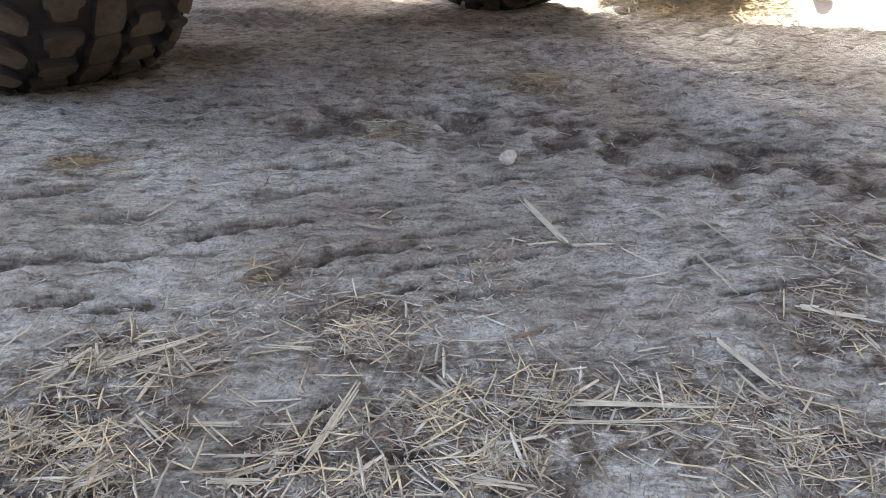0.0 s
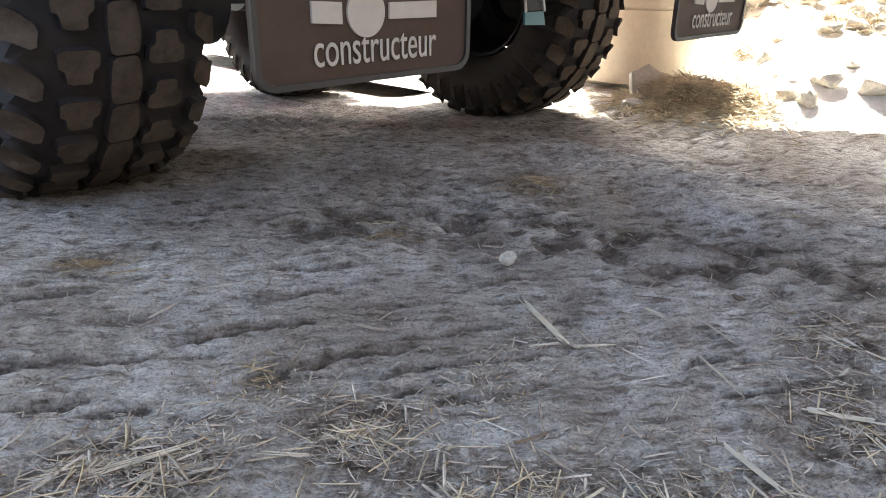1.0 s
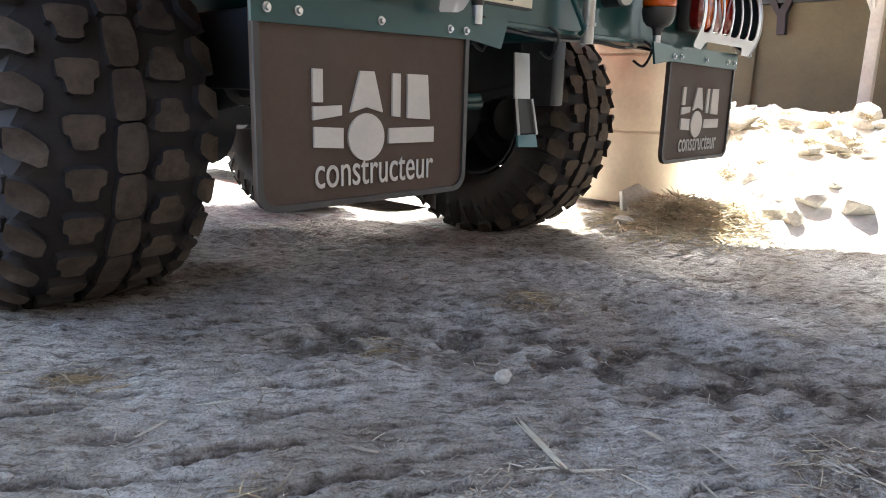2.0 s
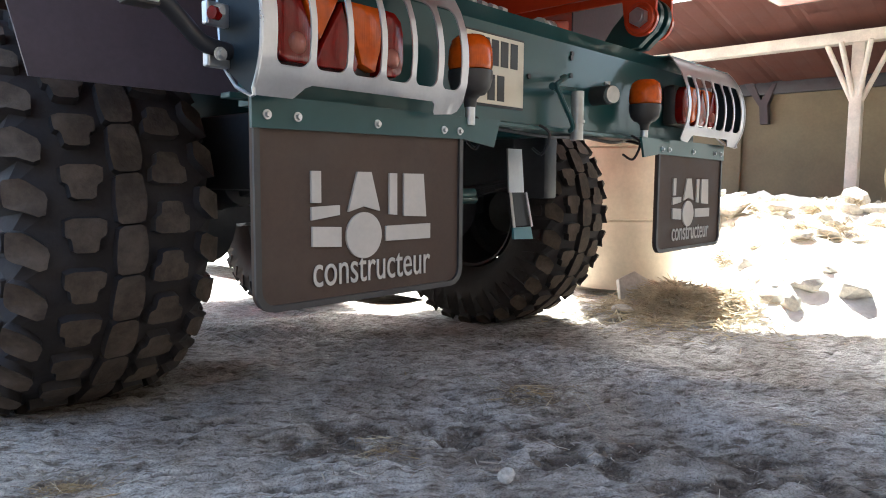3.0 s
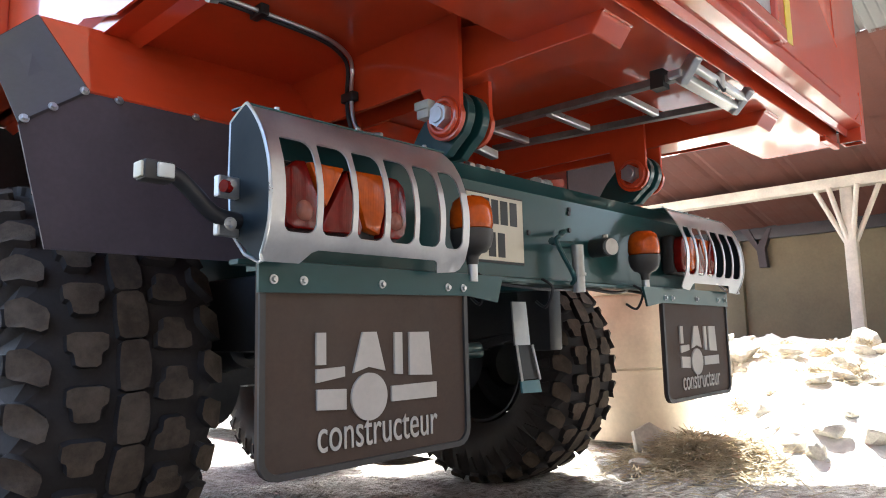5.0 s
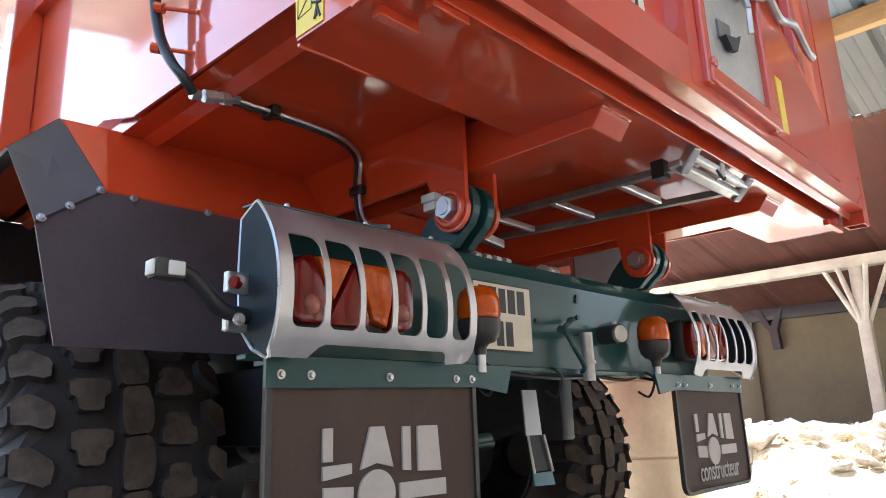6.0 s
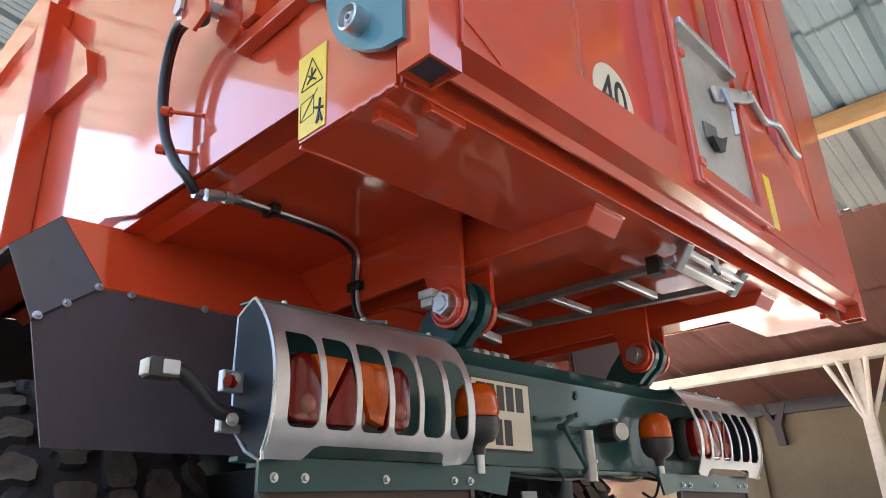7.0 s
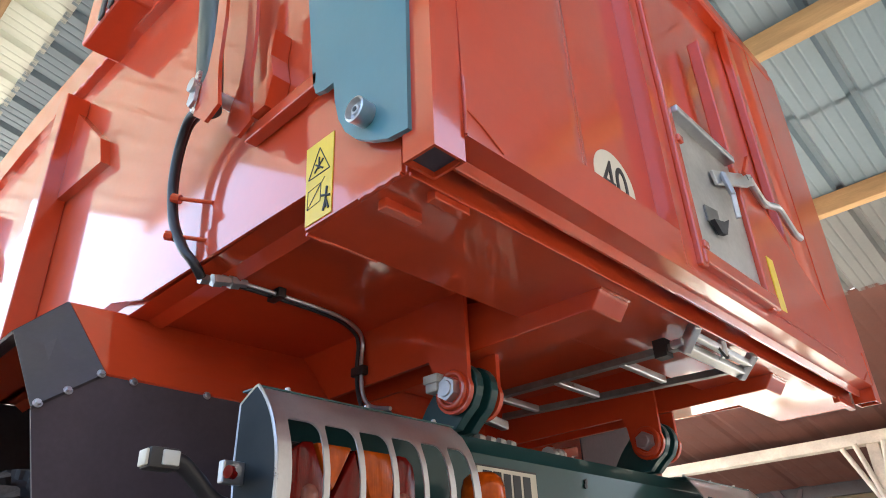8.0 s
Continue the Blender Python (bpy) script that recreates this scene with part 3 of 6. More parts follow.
def mud_flap(dx, flip):
    """A rubber flap with raised pale shapes; dx moves it, flip mirrors its bracket."""
    x0, x1 = FLAP["x0"] + dx, FLAP["x1"] + dx
    bm = bmesh.new()
    prism(bm, flap_outline(x0, x1, FLAP["z0"], FLAP["z1"]), "y", 0.004, 0.014)
    flap = part("mud_flap", bm, FLAPMAT, trailer, "dusty black rubber mud flap with raised pale emblem", smooth=False)
    # rim moulding along the sides and the bottom
    bm = bmesh.new()
    o, i = flap_outline(x0, x1, FLAP["z0"], 0.86), flap_outline(x0 + 0.014, x1 - 0.014, FLAP["z0"] + 0.014, 0.86, 0.034)
    n = len(o)
    ov = [[bm.verts.new((p[0], y, p[1])) for p in o] for y in (0.004, -0.003)]
    iv = [[bm.verts.new((p[0], y, p[1])) for p in i] for y in (0.004, -0.003)]
    for k in range(1, n):
        a, b = k, (k + 1) % n
        bm.faces.new((ov[1][a], ov[1][b], iv[1][b], iv[1][a]))
        bm.faces.new((ov[0][a], ov[1][a], ov[1][b], ov[0][b]))
        bm.faces.new((iv[0][a], iv[0][b], iv[1][b], iv[1][a]))
    part("flap_rim", bm, FLAPRIM, flap, smooth=False)

    def blank(name, pts):
        b = bmesh.new()
        prism(b, [(p[0] + dx, p[1]) for p in pts], "y", -0.002, 0.005)
        part(name, b, WHITE, flap, "raised pale shape", smooth=False)
    # emblem as plain shapes: four upright blocks, two bars, a disc
    blank("emblem_block", [(0.112, 0.684), (0.138, 0.684), (0.138, 0.754), (0.112, 0.754)])
    blank("emblem_block", [(0.112, 0.646), (0.19, 0.656), (0.19, 0.678), (0.112, 0.675)])
    blank("emblem_block", [(0.215, 0.662), (0.262, 0.674), (0.312, 0.662), (0.285, 0.754), (0.243, 0.754)])
    blank("emblem_block", [(0.343, 0.653), (0.368, 0.651), (0.368, 0.752), (0.343, 0.752)])
    blank("emblem_block", [(0.392, 0.648), (0.470, 0.644), (0.460, 0.752), (0.392, 0.752)])
    blank("emblem_bar", [(0.114, 0.588), (0.194, 0.583), (0.194, 0.628), (0.114, 0.632)])
    blank("emblem_bar", [(0.332, 0.589), (0.485, 0.588), (0.485, 0.626), (0.332, 0.625)])
    blank("emblem_disc", [(0.263 + 0.054 * math.cos(2 * math.pi * k / 36), 0.606 + 0.054 * math.sin(2 * math.pi * k / 36)) for k in range(36)])
    b = text_mesh("constructeur", 0.07)
    fit_box(b, 0.116 + dx, 0.486 + dx, 0.497, 0.556, 0.0)
    part("lettering", b, WHITE, flap, "raised pale word", smooth=False)
    # green bracket above
    bm = bmesh.new()
    pts = [(-0.035, 0.838), (0.612, 0.846), (0.738, 0.83), (0.765, 0.905), (-0.035, 0.905)]
    prism(bm, [(p[0] + dx, p[1]) for p in pts] if not flip else [(2 * MID - p[0], p[1]) for p in pts], "y", -0.006, 0.003)
    holder = part("flap_bracket", bm, TEAL, trailer, "petrol green folded bracket with bolts", smooth=False)
    for bx in (0.0, 0.075, 0.30, 0.53, 0.591):
        bolt(holder, ((bx + dx) if not flip else (2 * MID - bx), -0.006, 0.866), (0, -1, 0), 0.0068, 0.007)
    return flap


mud_flap(0.0, False)
mud_flap(2 * MID - 0.61 + 0.03 - 0.0, True)

# light guards: a curved sheet with six slots
GUARD = [(0.0, 1.228), (-0.030, 1.195), (-0.055, 1.155), (-0.074, 1.105), (-0.082, 1.06), (-0.083, 1.02), (-0.078, 0.975), (-0.064, 0.935), (-0.05, 0.91), (-0.044, 0.895)]


def guard_point(u):
    s = u * (len(GUARD) - 1)
    i = min(int(s), len(GUARD) - 2)
    f = s - i
    return GUARD[i][0] * (1 - f) + GUARD[i + 1][0] * f, GUARD[i][1] * (1 - f) + GUARD[i + 1][1] * f


SLOTS = ((-0.022, 0.057), (0.072, 0.152), (0.167, 0.247), (0.263, 0.342), (0.357, 0.429), (0.448, 0.513))


def guard_way(z):
    """How far down the guard's profile a height lies, from 0 to 1."""
    lo, hi = 0.0, 1.0
    for _ in range(30):
        m = (lo + hi) / 2
        lo, hi = (m, hi) if guard_point(m)[1] > z else (lo, m)
    return lo


def light_guard(flip):
    x0, x1 = -0.055, 0.538
    flat, ties = [], []
    foot = 0.897

    def loop(pts):
        """Adds a closed outline in (x, z), with points at short steps."""
        ring = []
        for k, p in enumerate(pts):
            q = pts[(k + 1) % len(pts)]
            n = max(1, int(math.dist(p, q) / 0.012))
            ring += [(p[0] + (q[0] - p[0]) * i / n, p[1] + (q[1] - p[1]) * i / n) for i in range(n)]
        first = len(flat)
        flat.extend(Vector(p) for p in ring)
        ties.extend((first + k, first + (k + 1) % len(ring)) for k in range(len(ring)))
        return ring

    def corner(cx, cz, r, a):
        return [(cx + r * math.cos(radians(a + 15 * k)), cz + r * math.sin(radians(a + 15 * k))) for k in range(7)]
    rim = loop([(x0, 1.228), (x1 - 0.012, 1.228), (x1, 1.20)] + [(x1, 0.93), (x1 - 0.008, 0.91), (x1 - 0.024, 0.902), (0.452, foot), (0.446, 0.903), (0.441, 0.920), (0.43, 0.926), (0.075, 0.926), (0.06, 0.920), (0.045, 0.905), (0.036, foot), (x0, foot)])
    holes = []
    for a, b in SLOTS:
        lo, hi, r = 0.957, 1.158, 0.02
        holes.append(loop(corner(b - 0.028, hi - 0.028, 0.028, 0) + corner(a + 0.007, hi - 0.007, 0.007, 90) + corner(a + r, lo + r, r, 180) + corner(b - r, lo + r, r, 270)))
    for i in range(48):
        for j in range(26):
            p = (x0 + 0.006 + (x1 - x0 - 0.012) * i / 47, 0.93 + (1.225 - 0.93) * j / 25)
            if not any(a - 0.004 < p[0] < b + 0.004 and 0.953 < p[1] < 1.162 for a, b in SLOTS):
                flat.append(Vector(p))
    out, _, tris, _, _, _ = geometry.delaunay_2d_cdt(flat, ties, [], 0, 1e-6)
    bm = bmesh.new()
    vs = []
    for p in out:
        y, z = guard_point(guard_way(p.y))
        vs.append(bm.verts.new((p.x, y, p.y)))
    for tri in tris:
        c = sum((out[k] for k in tri), Vector((0, 0))) / 3
        if inside(c, rim) and not any(inside(c, h) for h in holes):
            bm.faces.new([vs[k] for k in tri])
    bmesh.ops.recalc_face_normals(bm, faces=bm.faces[:])
    bmesh.ops.solidify(bm, geom=bm.faces[:], thickness=0.004)
    if flip:
        mirror(bm)
    guard = part("light_guard", bm, ALU, trailer, "brushed steel guard with six slots over the tail lamp", smooth=True)
    # end plate and top shelf
    bm = bmesh.new()
    prism(bm, [(0.07, 1.205), (0.016, 1.232)] + GUARD + [(0.066, 0.968)], "x", x0 - 0.005, x0 + 0.001)
    if flip:
        mirror(bm)
    # the plate's shade is put into its dark colour
    part("end_plate", bm, [SHADEINK], guard, "ink-blue end plate, darkened in colour for its shade", smooth=False)
    bm = bmesh.new()
    edge = [(x0 - 0.003, y, z) for y, z in [(0.07, 1.205), (0.016, 1.232)] + GUARD]
    pipe(bm, edge + [(x0 - 0.003, 0.066, 0.968), (x0 - 0.003, 0.07, 1.205)], 0.004, 6, 2)
    if flip:
        mirror(bm)
    part("edge_trim", bm, STEEL, guard)
    bm = bmesh.new()
    quad_sheet(bm, (x0, 0.0, 1.229), (x1, 0.0, 1.229), (x1, 0.12, 1.238), (x0, 0.075, 1.233), 0.004)
    if flip:
        mirror(bm)
    part("top_shelf", bm, TEAL, guard, smooth=False)
    for bx in (0.03, 0.26, 0.49):
        bolt(guard, (bx if not flip else 2 * MID - bx, 0.03, 1.238), (0, 0, 1), 0.007, 0.008)
    # tail lamp behind it: red and orange lenses split by slanting dark bars
    bm = bmesh.new()
    box(bm, 0.024, 0.402, 0.035, 0.095, 0.972, 1.142, 0.02)
    if flip:
        mirror(bm)
    lamp = part("tail_lamp", bm, FLAPRIM, trailer, "rectangular tail lamp with red and orange lenses")

    def pane(name, pts, mat):
        b = bmesh.new()
        prism(b, pts, "y", 0.004, 0.04, 0.005)
        if flip:
            mirror(b)
        return part(name, b, mat, lamp)
    pane("lens", [(0.031, 1.02), (0.04, 0.99), (0.06, 0.98), (0.118, 0.98), (0.135, 1.03), (0.088, 1.135), (0.06, 1.132), (0.036, 1.11), (0.030, 1.07)], LENS_RED)
    pane("lens", [(0.097, 1.135), (0.198, 1.135), (0.145, 1.035)], LENS_ORANGE)
    pane("lens", [(0.127, 0.98), (0.246, 0.98), (0.252, 1.0), (0.208, 1.13), (0.206, 1.13), (0.148, 1.02)], LENS_RED)
    pane("lens", [(0.217, 1.135), (0.330, 1.135), (0.318, 1.04), (0.305, 0.985), (0.262, 1.0)], LENS_ORANGE)
    pane("lens", [(0.312, 0.98), (0.368, 0.98), (0.388, 0.993), (0.396, 1.02), (0.396, 1.08), (0.388, 1.115), (0.366, 1.133), (0.338, 1.135), (0.326, 1.04)], LENS_RED)
    for rx, rz in ((0.085, 1.022), (0.358, 1.025)):
        b = bmesh.new()
        lathe(b, [(-0.012, 0.0), (-0.010, 0.012), (-0.003, 0.022), (0.006, 0.026)], (rx, 0.004, rz), "y", 20)
        if flip:
            mirror(b)
        part("reflector", b, LENS_CLEAR, lamp, "clear bulging bulb lens")
    return guard


light_guard(False)
light_guard(True)


def turn_lamp(x, y):
    """Round orange lamp on a stalk, under the beam's edge."""
    bm = bmesh.new()
    lathe(bm, [(0.0, 0.0), (0.0, 0.016), (0.02, 0.018), (0.03, 0.026), (0.034, 0.040), (0.05, 0.053), (0.075, 0.060), (0.095, 0.060), (0.098, 0.0)], (x, y, 0.932), "z", 32)
    lamp = part("turn_lamp", bm, FLAPRIM, trailer, "round orange lamp on a black rubber stalk")
    bm = bmesh.new()
    prof = [(0.0, 0.057), (0.012, 0.061), (0.05, 0.059), (0.075, 0.052), (0.088, 0.038), (0.094, 0.0)]
    lathe(bm, prof, (x, y, 1.03), "z", 32)
    part("lens", bm, LENS_ORANGE, lamp)
    bm = bmesh.new()
    rod(bm, (x, y, 0.885), (x, y, 0.935), 0.014)
    part("stalk", bm, STEEL, lamp)


turn_lamp(0.634, -0.005)
turn_lamp(2 * MID - 0.715, 0.01)

# number plate
bm = bmesh.new()
box(bm, 0.728, 1.003, 0.092, 0.099, 0.966, 1.168, 0.0)
plate = part("number_plate", bm, PLATE, trailer, "square pale number plate with dark characters", smooth=False)
bm = bmesh.new()
box(bm, 0.721, 1.010, 0.096, 0.10, 0.959, 1.175)
part("plate_backing", bm, BLACK, plate, smooth=False)
for cx, cz, w in ((0.77, 1.12, 0.04), (0.815, 1.12, 0.035), (0.86, 1.118, 0.032), (0.905, 1.118, 0.036), (0.953, 1.118, 0.036), (0.842, 1.015, 0.034), (0.888, 1.015, 0.034)):
    bm = bmesh.new()
    box(bm, cx - w / 2, cx + w / 2, 0.0905, 0.093, cz - 0.038, cz + 0.038)
    part("dark_bar", bm, BLACK, plate, smooth=False)

# tyres: one moulded skin each, whose tread blocks rise out of the carcass
R, W, YC = 0.64, 0.58, 1.31
PITCHES = 28
CARCASS = [(0.0, 0.611), (0.08, 0.610), (0.16, 0.606), (0.215, 0.598), (0.255, 0.583), (0.278, 0.557), (0.290, 0.515), (0.290, 0.455), (0.275, 0.39), (0.235, 0.335), (0.18, 0.305)]
REACH = [0.0]
for (u0_, r0_), (u1_, r1_) in zip(CARCASS, CARCASS[1:]):
    REACH.append(REACH[-1] + math.hypot(u1_ - u0_, r1_ - r0_))


def carcass(s, up):
    """Place across and radius at a way s along the skin from the middle, raised by up."""
    q = min(abs(s), REACH[-1] - 1e-6)
    i = max(k for k in range(len(REACH) - 1) if REACH[k] <= q)
    (u0, r0), (u1, r1) = CARCASS[i], CARCASS[i + 1]
    f = (q - REACH[i]) / (REACH[i + 1] - REACH[i])
    nu, nr = r0 - r1, u1 - u0
    n = math.hypot(nu, nr)
    u, r = u0 + (u1 - u0) * f + nu / n * up, r0 + (r1 - r0) * f + nr / n * up
    return math.copysign(u, s) if s else 0.0, r


def tyre_mesh():
    step = 2 * math.pi / PITCHES
    rib = [(-0.036, 0.03), (0.036, 0.06), (0.046, 0.3), (0.047, 0.62), (0.038, 1.04), (-0.034, 1.00), (-0.040, 0.7), (-0.042, 0.35)]
    mid = [(-0.168, 0.20), (-0.062, 0.19), (-0.064, -0.14), (-0.082, -0.22), (-0.085, -0.49), (-0.149, -0.49), (-0.155, -0.21), (-0.169, -0.15)]
    edge = [(-0.246, -0.05), (-0.196, -0.39), (-0.206, -0.84), (-0.262, -0.66), (-0.290, -0.58), (-0.293, -0.30), (-0.288, -0.03)]
    lug = [(-0.302, -0.06), (-0.298, -0.30), (-0.302, -0.54), (-0.34, -0.48), (-0.376, -0.42), (-0.38, -0.30), (-0.34, -0.16)]

    def turned(poly):
        return [(-u, -a) for u, a in poly]
    flat, ties, rise, owner = [], [], [], []

    def add_ring(pts, up, own):
        first = len(flat)
        for u, a in pts:
            t = a * step
            flat.append(Vector(((2 + u) * math.cos(t), (2 + u) * math.sin(t))))
            rise.append(up)
            owner.append(own)
        ties.extend((first + k, first + (k + 1) % len(pts)) for k in range(len(pts)))

    count = 0
    for k in range(PITCHES):
        for poly in (rib, mid, turned(mid), edge, turned(edge), lug, turned(lug)):
            pts = softened([(u, a + k) for u, a in poly], 0.17)
            cu, ca = sum(p[0] for p in pts) / len(pts), sum(p[1] for p in pts) / len(pts)
            add_ring(pts, 0.0, -1)
            inner = [(cu + (u - cu) * (0.95 if poly is not rib else 0.97), ca + (a - ca) * (0.94 if poly is not rib else 0.985)) for u, a in pts]
            add_ring(inner, 0.028 if abs(cu) < 0.3 else 0.013, count)
            count += 1
    end = REACH[-1] - 0.002
    for q in (0.42, 0.47, 0.52, end):
        for s in (-1, 1):
            if q < REACH[-1]:
                add_ring([(s * q, k / 5) for k in range(PITCHES * 5)], 0.0, -1)
    out, _, tris, src, _, _ = geometry.delaunay_2d_cdt(flat, ties, [], 0, 1e-7)
    bm = bmesh.new()
    vs, who = [], []
    for p, o in zip(out, src):
        o = o[0] if o else 0
        s, t = p.length - 2, math.atan2(p.y, p.x)
        up = rise[o]
        if up > 0.02 and abs(s) > 0.26:
            up *= max(0.5, 1 - (abs(s) - 0.26) * 8)
        u, r = carcass(s, up)
        vs.append(bm.verts.new((u, -r * math.cos(t), r * math.sin(t))))
        who.append(owner[o])
    for tri in tris:
        c = sum((out[k] for k in tri), Vector((0, 0))) / 3
        if abs(c.length - 2) < end:
            f = bm.faces.new([vs[k] for k in tri])
            if len({who[k] for k in tri}) == 1 and who[tri[0]] >= 0 and abs(c.length - 2) < 0.29:
                f.material_index = 1
    loose = [v for v in bm.verts if not v.link_faces]
    bmesh.ops.delete(bm, geom=loose, context="VERTS")
    return mesh_of("tyre", bm, [RUBBER, TREAD], True)


def rim_mesh():
    bm = bmesh.new()
    lathe(bm, [(-0.20, 0.30), (-0.19, 0.285), (-0.10, 0.27), (0.08, 0.26), (0.10, 0.23), (0.06, 0.14), (0.12, 0.12), (0.14, 0.0)], (0, 0, 0), "x", 40)
    lathe(bm, [(0.08, 0.26), (0.18, 0.285), (0.20, 0.30)], (0, 0, 0), "x", 40)
    return mesh_of("rim", bm, DARK, True)


TYRE, RIM = tyre_mesh(), rim_mesh()
SINK = 0.615
for wx in (0.01, 2 * MID - 0.01):
    for wy, drop in ((YC, 0.0), (YC + 2.0, 0.14)):
        at = Vector((wx, wy, SINK - drop - (0.055 if wx > 1 else 0.0)))
        hub = new("wheel", RIM)
        hub.parent = trailer
        hub.matrix_basis = Matrix.Translation(at - ORIGIN[trailer]) @ (Matrix.Rotation(math.pi, 4, "Z") if wx < 1 else Matrix.Identity(4))
        ORIGIN[hub] = at
        tagged(hub, "large treaded farm tyre on a steel rim", kind="")
        ty = new("tyre", TYRE)
        ty.parent = hub
        # the tread stands a little further round on each wheel
        ty.matrix_basis = (Matrix.Rotation(math.pi, 4, "Z") if wx < 1 else Matrix.Identity(4)) @ Matrix.Rotation(0.014 + (0.0 if wx < 1 and wy < 2 else 0.1 * wx + 0.05 * wy), 4, "X")
for wy in (YC, YC + 1.80):
    bm = bmesh.new()
    box(bm, 0.15, 2 * MID - 0.15, wy - 0.055, wy + 0.055, SINK - 0.055, SINK + 0.055, 0.01)
    part("axle", bm, DARK, trailer)

# red tipping body
ZB = 1.505
bm = bmesh.new()
prism(bm, [(-0.495, ZB), (-0.20, ZB), (-0.19, 1.62), (-0.12, 3.0), (-0.495, 3.0)], "x", -0.105, -0.095)
part("corner_plate", bm, RED, trailer, smooth=False)
bm = bmesh.new()
prism(bm, [(-0.495, ZB), (-0.20, ZB), (-0.19, 1.62), (-0.12, 3.0), (-0.495, 3.0)], "x", 2 * MID + 0.095, 2 * MID + 0.105)
part("corner_plate", bm, RED, trailer, smooth=False)
bm = bmesh.new()
box(bm, -0.095, 2 * MID + 0.095, -0.50, -0.19, ZB, 1.62, 0.004)
part("rear_sill", bm, RED, trailer, smooth=False)
bm = bmesh.new()
box(bm, -0.08, 2 * MID + 0.08, -0.19, 6.4, 1.62, 1.66)
part("floor_panel", bm, RED, trailer, smooth=False)


def side_top(y):
    return 2.98 + 0.10 * (y - 0.5) if y < 2.5 else 3.18


for s in (0, 1):
    bm = bmesh.new()
    prism(bm, [(-0.18, 1.69), (6.4, 1.69), (6.4, 3.18), (2.5, 3.18), (-0.13, side_top(-0.13))], "x", -0.098, -0.090)
    if s:
        mirror(bm)
    side = part("side_wall", bm, RED, trailer, smooth=False)
    bm = bmesh.new()
    quad_sheet(bm, (-0.098, -0.19, 1.69), (-0.098, 6.4, 1.69), (0.02, 6.4, 1.60), (0.02, -0.19, 1.60), 0.006)
    if s:
        mirror(bm)
    part("hull_chamfer", bm, RED, trailer, smooth=False)
    for y in (1.93, 3.3, 4.7):
        bm = bmesh.new()
        box(bm, -0.20, -0.098, y - 0.31, y - 0.19, 1.62, 2.97, 0.006)
        prism(bm, [(y + 0.12, 3.12), (y - 0.31, 2.88), (y - 0.71, 2.52), (y - 0.78, 2.37), (y - 0.31, 2.42), (y - 0.31, 2.7)], "x", -0.135, -0.097)
        if s:
            mirror(bm)
        part("side_post", bm, RED, side, smooth=False)
    bm = bmesh.new()
    prism(bm, [(-0.13, side_top(-0.13) - 0.02), (2.5, 3.16), (6.4, 3.16), (6.4, 3.38), (2.5, 3.38), (-0.13, side_top(-0.13) + 0.20)], "x", -0.135, -0.08)
    if s:
        mirror(bm)
    part("top_rail", bm, RED, side, smooth=False)
    bm = bmesh.new()
    pipe(bm, [(-0.137 + 0.003 * (k % 2), 0.3 + 0.05 * k, side_top(0.3 + 0.05 * k) - 0.015) for k in range(36)], 0.007, 6, 2)
    if s:
        mirror(bm)
    part("weld_seam", bm, RED, side)
bm = bmesh.new()
box(bm, -0.09, 2 * MID + 0.09, 6.36, 6.4, 1.62, 3.2)
part("front_wall", bm, RED, trailer, smooth=False)

# body rails and hinges over the chassis
def arc(cy, cz, r, a, b, n):
    return [(cy + r * math.cos(radians(a + (b - a) * k / n)), cz + r * math.sin(radians(a + (b - a) * k / n))) for k in range(n + 1)]


PINY, PINZ = 0.010, 1.336
for cx in (0.62, 1.675):
    ear = [(-0.048, 1.62), (-0.048, 1.36)] + arc(PINY, PINZ, 0.066, 180, 360, 12) + [(0.085, 1.40), (0.10, 1.44), (6.2, 1.44), (6.2, 1.62)]
    rail = None
    for o in (-0.07, 0.055):
        bm = bmesh.new()
        prism(bm, ear, "x", cx + o, cx + o + 0.015)
        p = part("body_rail", bm, RED, trailer, "red longitudinal rail with a round hinge ear", smooth=False)
        rail = rail or p
    bm = bmesh.new()
    lathe(bm, [(-0.0705, 0.0), (-0.0705, 0.056), (-0.076, 0.057), (-0.082, 0.053), (-0.084, 0.046), (-0.082, 0.041), (-0.076, 0.038), (-0.076, 0.0)], (cx, PINY, PINZ), "x", 36)
    part("hinge_collar", bm, RED, rail, "red welded collar round the pin")
    bm = bmesh.new()
    rod(bm, (cx - 0.10, PINY, PINZ), (cx - 0.074, PINY, PINZ), 0.034, 0.036, seg=6)
    rod(bm, (cx - 0.104, PINY, PINZ), (cx - 0.098, PINY, PINZ), 0.021, 0.024, seg=20)
    rod(bm, (cx - 0.074, PINY, PINZ), (cx + 0.10, PINY, PINZ), 0.025, seg=20)
    part("hinge_pin", bm, STEEL, rail, "bright zinc bolt head")
    lug = [(0.20, 1.236), (0.03, 1.236), (-0.005, 1.268), (-0.035, 1.29)] + arc(PINY + 0.005, PINZ + 0.012, 0.072, 205, 20, 10) + [(0.14, 1.32)]
    for o in (-0.044, 0.018):
        bm = bmesh.new()
        prism(bm, lug, "x", cx + o, cx + o + 0.03, 0.003)
        part("hinge_lug", bm, TEAL, trailer, "petrol green hinge lug on the beam", smooth=False)

bm = bmesh.new()
box(bm, 0.508, 0.553, 0.03, 0.085, 1.36, 1.385, 0.004)
box(bm, 0.512, 0.552, 0.035, 0.08, 1.335, 1.3605, 0.004)
part("bump_stop", bm, SOLE, trailer, "pale steel stop blocks beside the hinge")
# tail gate
gate = None
bm = bmesh.new()
box(bm, -0.03, 2 * MID + 0.03, -0.555, -0.547, 1.56, 3.25)
